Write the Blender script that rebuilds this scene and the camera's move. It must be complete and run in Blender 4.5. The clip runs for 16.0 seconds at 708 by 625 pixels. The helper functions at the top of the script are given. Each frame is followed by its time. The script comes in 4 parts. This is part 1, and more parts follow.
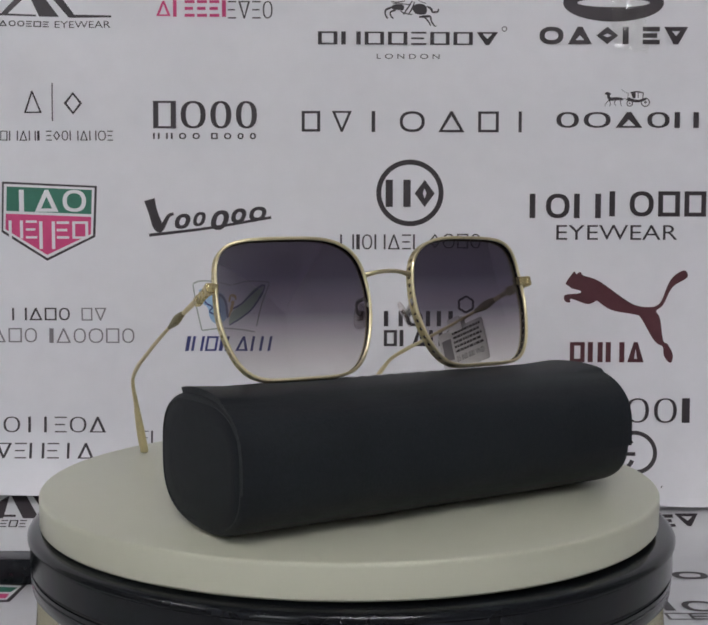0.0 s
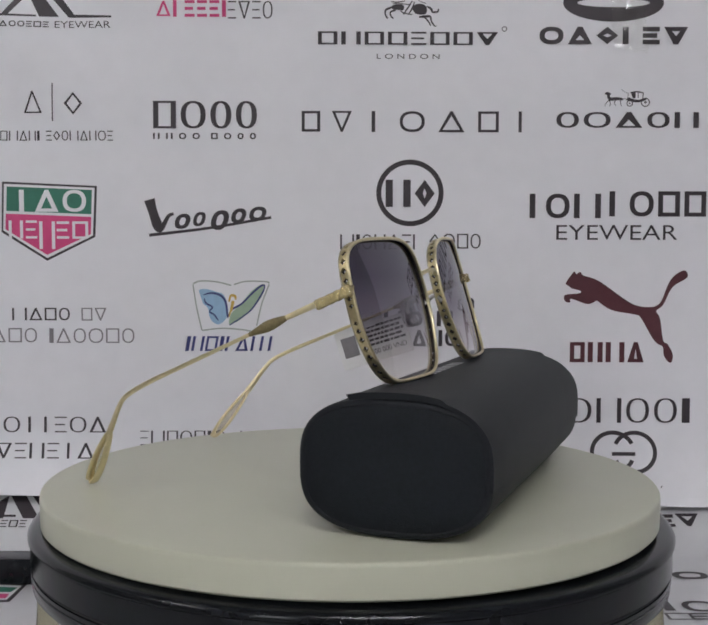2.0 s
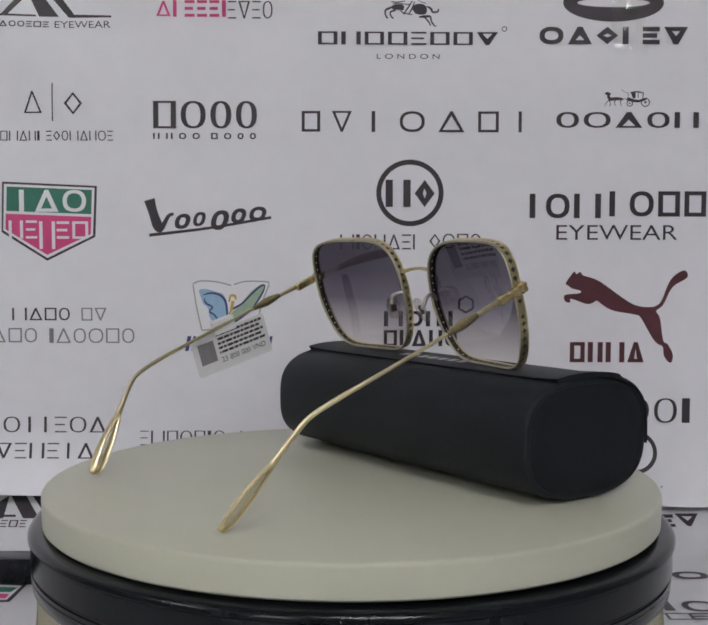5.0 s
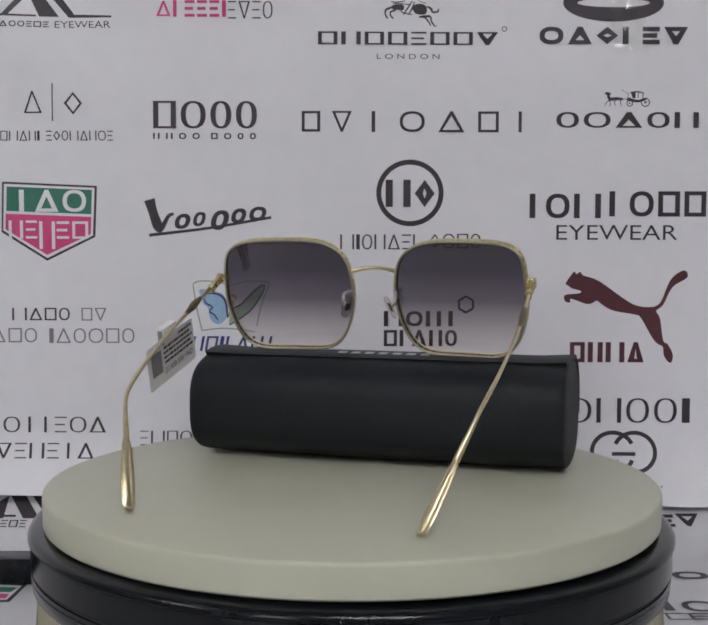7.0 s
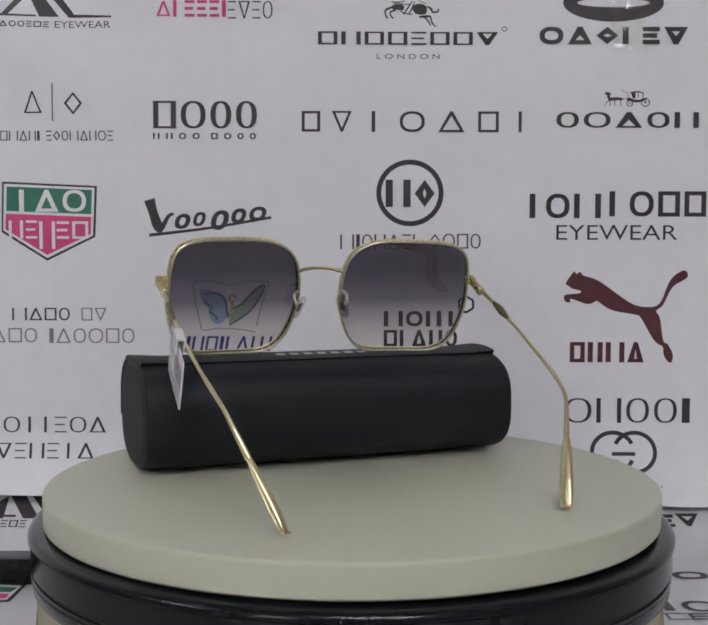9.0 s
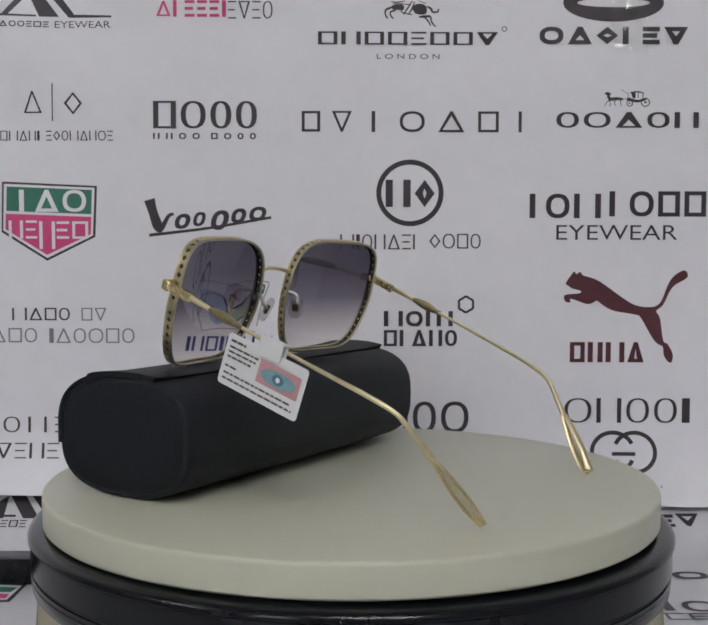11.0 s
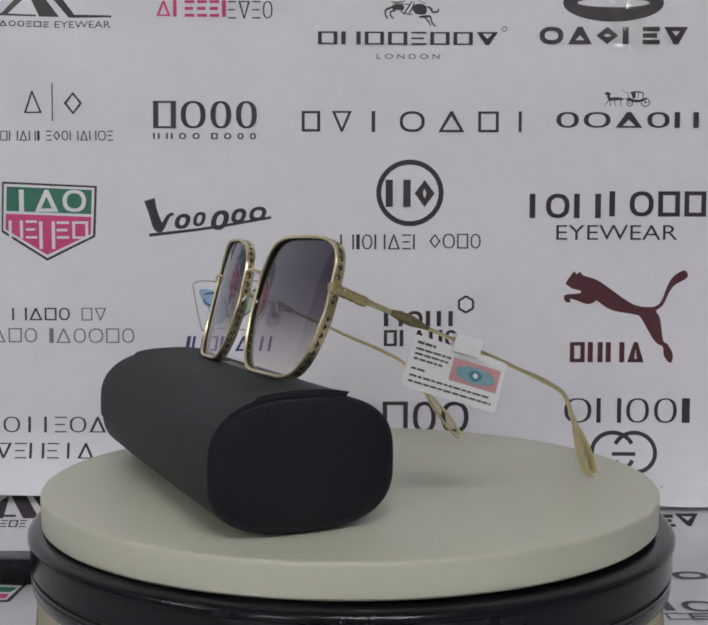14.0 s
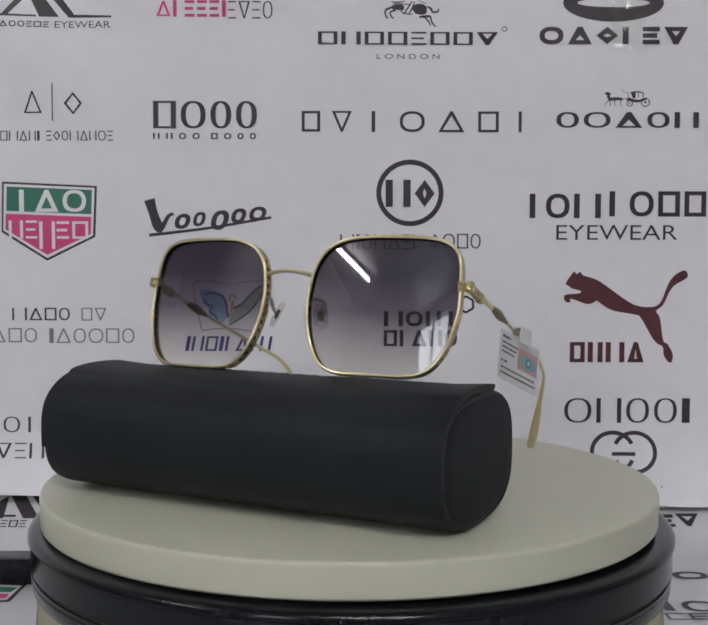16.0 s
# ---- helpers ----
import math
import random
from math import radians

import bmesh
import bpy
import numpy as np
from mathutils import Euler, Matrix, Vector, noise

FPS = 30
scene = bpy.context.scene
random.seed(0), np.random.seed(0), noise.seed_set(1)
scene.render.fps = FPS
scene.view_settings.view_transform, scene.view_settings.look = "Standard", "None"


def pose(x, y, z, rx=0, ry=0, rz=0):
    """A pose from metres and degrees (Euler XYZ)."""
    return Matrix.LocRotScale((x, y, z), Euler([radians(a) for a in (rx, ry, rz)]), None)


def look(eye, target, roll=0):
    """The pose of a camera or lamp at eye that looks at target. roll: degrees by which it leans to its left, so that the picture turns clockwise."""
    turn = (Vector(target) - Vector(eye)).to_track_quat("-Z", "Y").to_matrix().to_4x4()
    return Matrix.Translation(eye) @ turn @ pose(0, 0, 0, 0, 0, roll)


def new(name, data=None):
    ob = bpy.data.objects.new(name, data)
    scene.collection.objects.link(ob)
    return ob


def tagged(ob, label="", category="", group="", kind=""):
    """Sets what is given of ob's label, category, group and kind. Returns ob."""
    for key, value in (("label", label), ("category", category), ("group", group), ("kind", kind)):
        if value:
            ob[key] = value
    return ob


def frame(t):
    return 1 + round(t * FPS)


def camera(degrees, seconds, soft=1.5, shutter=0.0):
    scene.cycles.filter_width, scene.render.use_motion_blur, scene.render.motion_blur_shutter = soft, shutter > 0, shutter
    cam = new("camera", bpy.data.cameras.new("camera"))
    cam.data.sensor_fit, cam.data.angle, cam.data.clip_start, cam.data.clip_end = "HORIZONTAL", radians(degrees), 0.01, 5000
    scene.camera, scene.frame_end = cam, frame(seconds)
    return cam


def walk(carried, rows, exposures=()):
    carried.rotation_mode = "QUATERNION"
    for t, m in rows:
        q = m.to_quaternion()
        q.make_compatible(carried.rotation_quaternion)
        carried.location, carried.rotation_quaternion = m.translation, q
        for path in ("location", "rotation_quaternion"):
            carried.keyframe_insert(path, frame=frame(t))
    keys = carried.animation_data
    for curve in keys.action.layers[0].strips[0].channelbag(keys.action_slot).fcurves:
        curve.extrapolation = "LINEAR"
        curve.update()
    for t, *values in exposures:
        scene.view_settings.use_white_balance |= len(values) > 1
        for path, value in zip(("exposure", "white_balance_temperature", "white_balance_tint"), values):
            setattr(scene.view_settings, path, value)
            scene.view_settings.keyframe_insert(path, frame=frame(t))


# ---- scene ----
# ---- camera: it stands still in front of the turntable ----
TURN = 18.74          # degrees a second
AXIS = (-0.0010, 0.0005, 0.0)
HOME_TIME = 8.1        # when the folded-out temples point at the camera


def cam_pose():
    pitch, yaw, roll = 0.05934, 0.00791, -0.0012
    ahead = Vector((math.sin(yaw) * math.cos(pitch), math.cos(yaw) * math.cos(pitch), -math.sin(pitch)))
    eye = Vector((0.0, -0.44198, 0.09403))
    return look(eye, eye + ahead, -math.degrees(roll))


cam = camera(36.295, 16.0, soft=2.0)
walk(cam, [(0.0, cam_pose()), (16.0, cam_pose())], [(0.0, 0.0, 6500, 10), (16.0, 0.0, 6500, 10)])

# ---- light: shop ceiling tubes and daylight from the shop front ----
world = bpy.data.worlds.new("world")
scene.world = world
world.use_nodes = True
wn = world.node_tree.nodes
sky = wn.new("ShaderNodeTexSky")
sky.sky_type, sky.sun_disc = "NISHITA", False
sky.sun_elevation, sky.sun_rotation = radians(40), radians(200)
world.node_tree.links.new(sky.outputs[0], wn["Background"].inputs[0])
wn["Background"].inputs[1].default_value = 0.1


# ---- materials ----
def material(name, colour, rough=0.5, metal=0.0, grain=0.0, scale=400.0, bump=0.0, bump_scale=900.0, coat=0.0, spec=0.5):
    mat = bpy.data.materials.new(name)
    mat.use_nodes = True
    nt = mat.node_tree
    b = nt.nodes["Principled BSDF"]
    b.inputs["Base Color"].default_value = (*colour, 1)
    b.inputs["Roughness"].default_value = rough
    b.inputs["Metallic"].default_value = metal
    b.inputs["Coat Weight"].default_value = coat
    b.inputs["Specular IOR Level"].default_value = spec
    co = nt.nodes.new("ShaderNodeTexCoord")
    if grain:
        big = nt.nodes.new("ShaderNodeTexNoise")
        big.inputs["Scale"].default_value, big.inputs["Detail"].default_value = scale * 0.05, 4
        fine = nt.nodes.new("ShaderNodeTexNoise")
        fine.inputs["Scale"].default_value, fine.inputs["Detail"].default_value = scale, 3
        add = nt.nodes.new("ShaderNodeMath")
        add.operation = "ADD"
        ramp = nt.nodes.new("ShaderNodeMapRange")
        ramp.inputs["From Min"].default_value, ramp.inputs["From Max"].default_value = 0.6, 1.4
        ramp.inputs["To Min"].default_value, ramp.inputs["To Max"].default_value = 1 - grain, 1 + grain
        mul = nt.nodes.new("ShaderNodeVectorMath")
        mul.operation = "SCALE"
        mul.inputs[0].default_value = colour
        for n in (big, fine):
            nt.links.new(co.outputs["Object"], n.inputs["Vector"])
        nt.links.new(big.outputs["Fac"], add.inputs[0])
        nt.links.new(fine.outputs["Fac"], add.inputs[1])
        nt.links.new(add.outputs[0], ramp.inputs["Value"])
        nt.links.new(ramp.outputs["Result"], mul.inputs["Scale"])
        nt.links.new(mul.outputs[0], b.inputs["Base Color"])
    if bump:
        n = nt.nodes.new("ShaderNodeTexNoise")
        n.inputs["Scale"].default_value, n.inputs["Detail"].default_value = bump_scale, 5
        bp = nt.nodes.new("ShaderNodeBump")
        bp.inputs["Strength"].default_value, bp.inputs["Distance"].default_value = bump, 0.0006
        nt.links.new(co.outputs["Object"], n.inputs["Vector"])
        nt.links.new(n.outputs["Fac"], bp.inputs["Height"])
        nt.links.new(bp.outputs["Normal"], b.inputs["Normal"])
    return mat


def glowing(name, colour, strength):
    mat = bpy.data.materials.new(name)
    mat.use_nodes = True
    b = mat.node_tree.nodes["Principled BSDF"]
    b.inputs["Base Color"].default_value = (0.8, 0.8, 0.8, 1)
    b.inputs["Emission Color"].default_value = (*colour, 1)
    b.inputs["Emission Strength"].default_value = strength
    return mat


def paper_material(name, colour):
    """Coated poster paper: soft sheen, shallow ripples, faint blotches of tone."""
    mat = material(name, colour, 0.34, grain=0.03, scale=90, spec=0.45)
    nt = mat.node_tree
    b = nt.nodes["Principled BSDF"]
    co = nt.nodes.new("ShaderNodeTexCoord")
    n = nt.nodes.new("ShaderNodeTexNoise")
    n.inputs["Scale"].default_value, n.inputs["Detail"].default_value = 9.0, 2.0
    bp = nt.nodes.new("ShaderNodeBump")
    bp.inputs["Strength"].default_value, bp.inputs["Distance"].default_value = 0.5, 0.006
    nt.links.new(co.outputs["Object"], n.inputs["Vector"])
    nt.links.new(n.outputs["Fac"], bp.inputs["Height"])
    nt.links.new(bp.outputs["Normal"], b.inputs["Normal"])
    return mat


def sheen(nt, base):
    """The share of gloss on a thin clear sheet: alike from both sides, rising towards grazing."""
    lw = nt.nodes.new("ShaderNodeLayerWeight")
    lw.inputs["Blend"].default_value = 0.5
    po = nt.nodes.new("ShaderNodeMath")
    po.operation = "POWER"
    po.inputs[1].default_value = 4.5
    ma = nt.nodes.new("ShaderNodeMath")
    ma.operation = "MULTIPLY_ADD"
    ma.inputs[1].default_value, ma.inputs[2].default_value = 0.85, base
    nt.links.new(lw.outputs["Facing"], po.inputs[0])
    nt.links.new(po.outputs[0], ma.inputs[0])
    return ma.outputs[0]


def lens_material():
    """Gradient tinted lens: dark mauve grey above, nearly clear below, with a real sheen."""
    mat = bpy.data.materials.new("tinted_lens")
    mat.use_nodes = True
    nt = mat.node_tree
    nt.nodes.clear()
    out = nt.nodes.new("ShaderNodeOutputMaterial")
    co = nt.nodes.new("ShaderNodeTexCoord")
    sep = nt.nodes.new("ShaderNodeSeparateXYZ")
    ramp = nt.nodes.new("ShaderNodeMapRange")
    ramp.inputs["From Min"].default_value, ramp.inputs["From Max"].default_value = 0.048, 0.096
    cr = nt.nodes.new("ShaderNodeValToRGB")
    e = cr.color_ramp.elements
    e[0].position, e[0].color = 0.0, (0.92, 0.895, 0.86, 1)
    e[1].position, e[1].color = 1.0, (0.050, 0.040, 0.060, 1)
    for at, c in ((0.22, (0.58, 0.54, 0.55, 1)), (0.48, (0.160, 0.137, 0.176, 1)), (0.75, (0.056, 0.046, 0.075, 1))):
        k = e.new(at)
        k.color = c
    tr = nt.nodes.new("ShaderNodeBsdfTransparent")
    gl = nt.nodes.new("ShaderNodeBsdfGlossy")
    gl.inputs["Roughness"].default_value = 0.02
    gl.inputs["Color"].default_value = (0.95, 0.95, 1.0, 1)
    mix = nt.nodes.new("ShaderNodeMixShader")
    nt.links.new(co.outputs["Object"], sep.inputs[0])
    nt.links.new(sep.outputs["Z"], ramp.inputs["Value"])
    nt.links.new(ramp.outputs["Result"], cr.inputs["Fac"])
    nt.links.new(cr.outputs["Color"], tr.inputs["Color"])
    nt.links.new(sheen(nt, 0.066), mix.inputs[0])
    nt.links.new(tr.outputs[0], mix.inputs[1])
    nt.links.new(gl.outputs[0], mix.inputs[2])
    nt.links.new(mix.outputs[0], out.inputs[0])
    return mat


def thin_clear_material(name, tint, base):
    mat = bpy.data.materials.new(name)
    mat.use_nodes = True
    nt = mat.node_tree
    nt.nodes.clear()
    out = nt.nodes.new("ShaderNodeOutputMaterial")
    tr = nt.nodes.new("ShaderNodeBsdfTransparent")
    tr.inputs["Color"].default_value = (*tint, 1)
    gl = nt.nodes.new("ShaderNodeBsdfGlossy")
    gl.inputs["Roughness"].default_value = 0.12
    mix = nt.nodes.new("ShaderNodeMixShader")
    nt.links.new(sheen(nt, base), mix.inputs[0])
    nt.links.new(tr.outputs[0], mix.inputs[1])
    nt.links.new(gl.outputs[0], mix.inputs[2])
    nt.links.new(mix.outputs[0], out.inputs[0])
    return mat


def clear_material(name, tint, gloss=1.46):
    mat = bpy.data.materials.new(name)
    mat.use_nodes = True
    b = mat.node_tree.nodes["Principled BSDF"]
    b.inputs["Base Color"].default_value = (*tint, 1)
    b.inputs["Transmission Weight"].default_value = 0.9
    b.inputs["Roughness"].default_value = 0.12
    b.inputs["IOR"].default_value = gloss
    return mat


PAPER = paper_material("poster_paper", (0.79, 0.775, 0.815))
# poster paper darkened: the shade on the lower sheet is put into its colour
SHEET_PAPER = paper_material("shaded_sheet_paper", (0.66, 0.655, 0.675))
INK = material("black_ink", (0.036, 0.027, 0.034), 0.45, grain=0.12, scale=300)
DARK_GREY = material("dark_grey_ink", (0.09, 0.085, 0.09), 0.45, grain=0.1, scale=300)
GREY = material("grey_ink", (0.22, 0.205, 0.225), 0.45, grain=0.1, scale=300)
PINK = material("magenta_ink", (0.62, 0.055, 0.20), 0.45, grain=0.08, scale=300)
GREEN = material("green_ink", (0.03, 0.17, 0.115), 0.45, grain=0.08, scale=300)
BLUE = material("sky_blue_ink", (0.30, 0.46, 0.64), 0.45, grain=0.1, scale=300)
NAVY = material("navy_ink", (0.035, 0.04, 0.17), 0.45, grain=0.1, scale=300)
PALE = material("pale_sage_ink", (0.36, 0.385, 0.36), 0.45, grain=0.1, scale=300)
LEAF = material("sage_green_ink", (0.32, 0.42, 0.31), 0.45, grain=0.1, scale=300)
YELLOW = material("ochre_ink", (0.55, 0.36, 0.08), 0.45, grain=0.1, scale=300)
MAROON = material("maroon_ink", (0.085, 0.022, 0.030), 0.42, grain=0.12, scale=300)
WHITE = material("white_print", (0.80, 0.78, 0.81), 0.45, grain=0.03, scale=300)
DISC = material("cream_plastic", (0.545, 0.545, 0.437), 0.38, grain=0.02, scale=60, bump=0.04, bump_scale=500)
BASE = material("black_gloss_plastic", (0.006, 0.007, 0.009), 0.16, spec=0.26, grain=0.25, scale=200, bump=0.03, bump_scale=300)
FELT = material("shadow_gap_plastic", (0.008, 0.008, 0.009), 0.7, grain=0.2)
CASE = material("black_leatherette", (0.0085, 0.0104, 0.0136), 0.55, spec=0.25, grain=0.25, scale=700, bump=0.35, bump_scale=1500)
CASE_END = material("black_leatherette_end", (0.0080, 0.0100, 0.0133), 0.6, spec=0.2, grain=0.25, scale=700, bump=0.35, bump_scale=1500)
STITCH = material("silver_foil_print", (0.45, 0.45, 0.47), 0.35, 0.85)
GOLD = material("polished_gold", (0.76, 0.67, 0.43), 0.33, 1.0, grain=0.1, scale=500)
PALE_GOLD = material("pale_gold", (0.64, 0.55, 0.32), 0.28, 1.0, grain=0.12, scale=900, bump=0.12, bump_scale=2200)
DARK_GOLD = material("dark_hammered_gold", (0.27, 0.225, 0.125), 0.36, 1.0, grain=0.3, scale=900, bump=0.5, bump_scale=2500)
DULL_GOLD = material("dull_gold", (0.50, 0.46, 0.34), 0.42, 1.0, grain=0.2, scale=700)
SILVER = material("silvery_wire", (0.55, 0.53, 0.50), 0.28, 1.0, grain=0.1, scale=500)
CUT_GOLD = material("cut_gold", (0.70, 0.58, 0.31), 0.17, 1.0, grain=0.25, scale=900, bump=0.8, bump_scale=1300)
# near-black, slightly metallic inner face behind the pierced gold band
LINING = material("dark_rim_inner", (0.035, 0.028, 0.020), 0.5, 0.3, grain=0.3, scale=900)
LENS = lens_material()
FILL = thin_clear_material("cream_clear_plastic", (0.90, 0.87, 0.78), 0.05)
PLATE = material("dark_bronze", (0.13, 0.10, 0.09), 0.4, 0.8, grain=0.2, scale=900)
PAD = thin_clear_material("clear_silicone", (0.90, 0.875, 0.87), 0.07)
FOOT = clear_material("yellowed_clear_plastic", (0.86, 0.80, 0.58))
TAG = material("white_tag_plastic", (0.78, 0.77, 0.78), 0.35, grain=0.02, scale=300)
TAPE = thin_clear_material("clear_tape", (0.992, 0.992, 0.985), 0.05)
WALL = material("painted_wall", (0.32, 0.316, 0.313), 0.8, grain=0.05, scale=60)
WOOD = material("table_laminate", (0.20, 0.185, 0.17), 0.5, grain=0.1, scale=80)
CEIL = material("ceiling_paint", (0.7, 0.7, 0.7), 0.85, grain=0.03, scale=60)
TUBE = glowing("lit_tube", (0.98, 0.983, 1.01), 89.0)
WARM_TUBE = glowing("lit_warm_tube", (1.0, 0.952, 0.91), 89.0)
DAY = glowing("daylight_beyond", (0.93, 0.97, 1.0), 5.0)


# ---- building helpers ----
def part(name, bm, mat, parent=None, label="", smooth=True):
    me = bpy.data.meshes.new(name)
    bmesh.ops.recalc_face_normals(bm, faces=bm.faces)
    bm.to_mesh(me)
    bm.free()
    me.materials.append(mat)
    if smooth:
        me.polygons.foreach_set("use_smooth", [True] * len(me.polygons))
        me.set_sharp_from_angle(angle=radians(38))
    ob = new(name, me)
    if parent:
        ob.parent = parent
    if label:
        ob["label"] = label
    return ob


def box(bm, lo, hi, bevel=0.0):
    m = Matrix.LocRotScale([(a + b) / 2 for a, b in zip(lo, hi)], None, [b - a for a, b in zip(lo, hi)])
    made = bmesh.ops.create_cube(bm, size=1, matrix=m)["verts"]
    if bevel:
        edges = {e for v in made for e in v.link_edges}
        bmesh.ops.bevel(bm, geom=list(edges), offset=bevel, segments=3, affect="EDGES", profile=0.6)
    return bm


def lathe(bm, profile, n=128):
    """Turns a profile of (radius, z) round the z axis; closes it at radius 0."""
    rows = []
    for r, z in profile:
        rows.append([bm.verts.new((r * math.cos(2 * math.pi * i / n), r * math.sin(2 * math.pi * i / n), z)) for i in range(n)] if r > 0 else [bm.verts.new((0, 0, z))])
    for a, b in zip(rows, rows[1:]):
        for i in range(n):
            j = (i + 1) % n
            if len(a) == 1:
                bm.faces.new((a[0], b[i], b[j]))
            elif len(b) == 1:
                bm.faces.new((a[i], a[j], b[0]))
            else:
                bm.faces.new((a[i], a[j], b[j], b[i]))
    return bm


def smooth_path(points, steps=8):
    """A Catmull-Rom curve through points of any number of values."""
    p = [np.array(q, float) for q in points]
    p = [2 * p[0] - p[1]] + p + [2 * p[-1] - p[-2]]
    out = []
    for a, b, c, d in zip(p, p[1:], p[2:], p[3:]):
        for i in range(steps):
            t = i / steps
            out.append(0.5 * (2 * b + (c - a) * t + (2 * a - 5 * b + 4 * c - d) * t * t + (3 * b - a - 3 * c + d) * t ** 3))
    out.append(p[-2])
    return out


def tube(bm, path, closed=False, n=10):
    """A tube along rows of (x, y, z, half_width, half_height); half_width lies across the z axis."""
    pts = [Vector(q[:3]) for q in path]
    rows = []
    for i, q in enumerate(path):
        a = pts[i - 1] if (i or closed) else pts[0]
        b = pts[(i + 1) % len(pts)] if (i < len(pts) - 1 or closed) else pts[-1]
        d = (b - a).normalized()
        side = d.cross(Vector((0, 0, 1)))
        side = side.normalized() if side.length > 0.05 else Vector((1, 0, 0))
        up = side.cross(d).normalized()
        rows.append([bm.verts.new(pts[i] + side * q[3] * math.cos(2 * math.pi * k / n) + up * q[4] * math.sin(2 * math.pi * k / n)) for k in range(n)])
    pairs = list(zip(rows, rows[1:])) + ([(rows[-1], rows[0])] if closed else [])
    for a, b in pairs:
        for k in range(n):
            bm.faces.new((a[k], a[(k + 1) % n], b[(k + 1) % n], b[k]))
    if not closed:
        bm.faces.new(rows[0])
        bm.faces.new(rows[-1][::-1])
    return bm


def empty(name, label, category, at=(0, 0, 0), group=""):
    ob = new(name)
    ob.location = at
    ob.empty_display_size = 0.02
    return tagged(ob, label, category, group)


# ---- the shop round the stand ----
TABLE_Z = -0.0715


def room():
    x0, x1, y0, y1, z0, z1, th = -3.6, 3.0, -3.4, 0.40, -0.85, 2.15, 0.1
    for name, lo, hi, mat in (
        ("floor", (x0, y0, z0 - th), (x1, y1, z0), WOOD),
        ("ceiling", (x0, y0, z1), (x1, y1, z1 + th), CEIL),
        ("wall_north", (x0, y1, z0), (x1, y1 + th, z1), WALL),
        ("wall_east", (x1, y0, z0), (x1 + th, y1, z1), WALL),
        ("wall_west", (x0 - th, y0, z0), (x0, y1, z1), WALL),
    ):
        tagged(part(name, box(bmesh.new(), lo, hi), mat, smooth=False), "plain painted shop surface closing the room", name.split("_")[0], kind="structure")
    # the shop front, with a wide glazed opening
    bm = bmesh.new()
    for lo, hi in (((x0, y0 - th, z0), (-2.0, y0, z1)), ((-1.2, y0 - th, z0), (x1, y0, z1)), ((-2.0, y0 - th, z0), (-1.2, y0, 0.4)), ((-2.0, y0 - th, 2.05), (-1.2, y0, z1))):
        box(bm, lo, hi)
    tagged(part("wall_south", bm, WALL, smooth=False), "painted shop wall with one tall window opening", "wall", kind="structure")
    window = tagged(new("window_1"), "tall shop window with pale mullions and bright daylight", "window", kind="structure")
    for x in (-2.0, -1.62, -1.24):
        part("mullion", box(bmesh.new(), (x, y0 - 0.07, 0.4), (x + 0.04, y0 - 0.02, 2.05)), CEIL, window, smooth=False)
    tagged(part("backdrop", box(bmesh.new(), (-5.5, y0 - 1.3, -1.5), (0.5, y0 - 1.25, 3.2)), DAY, smooth=False), "bright hazy daylight of the street outside", "backdrop", kind="structure")
    table = tagged(part("table", box(bmesh.new(), (-0.9, -0.62, TABLE_Z - 0.03), (0.9, 0.29, TABLE_Z), 0.004), WOOD), "plain display table under the printed sheet", "table")
    for x in (-0.85, 0.80):
        for y in (-0.58, 0.22):
            part("leg", box(bmesh.new(), (x, y, z0), (x + 0.05, y + 0.05, TABLE_Z - 0.03), 0.003), WOOD, table)


def tube_lamp(a, b, glow):
    a, b = Vector(a), Vector(b)
    lamp = empty("ceiling_lamp", "white fluorescent tube fitting under the ceiling, out of view", "lamp", (a + b) / 2, "ceiling tubes")
    mid = (a + b) / 2
    d = (b - a).normalized()
    rows = [(*(p - mid), 0.016, 0.016) for p in (a, b)]
    part("glass_tube", tube(bmesh.new(), rows, n=16), glow, lamp, "glowing white tube")
    side = d.cross(Vector((0, 0, 1))) * 0.03
    bm = bmesh.new()
    c = [a - mid - side, b - mid - side, b - mid + side, a - mid + side]
    low = [bm.verts.new(v + Vector((0, 0, 0.03))) for v in c]
    high = [bm.verts.new(v + Vector((0, 0, 0.08))) for v in c]
    bm.faces.new(low)
    bm.faces.new(high)
    for i in range(4):
        bm.faces.new((low[i], low[(i + 1) % 4], high[(i + 1) % 4], high[i]))
    part("batten", bm, CEIL, lamp, smooth=False)


# ---- printed backdrop ----
POSTER_Y = 0.164
SHEET = dict(cy=0.115, cz=-0.012, r=0.058)


def ripple(x, z):
    """How far the hung paper stands off its wall: slack waves, stronger at the top corner, and a forward curl at its foot."""
    corner = math.exp(-((x + 0.19) ** 2 + (z - 0.21) ** 2) / 0.004)
    curl = 0.012 * min(max(-z / 0.05, 0.0), 1.2) ** 2
    dimple = math.exp(-((x - 0.0569) ** 2 + (z - 0.0713) ** 2) / 0.00008) + 0.8 * math.exp(-((x - 0.1425) ** 2 + (z + 0.0182) ** 2) / 0.00007)
    return curl + 0.0014 * dimple + 0.0008 + 0.0004 * math.sin(38 * x + 9 * z) + 0.0003 * math.sin(23 * z - 14 * x + 1) + 0.0024 * corner * math.sin(70 * (x + z))


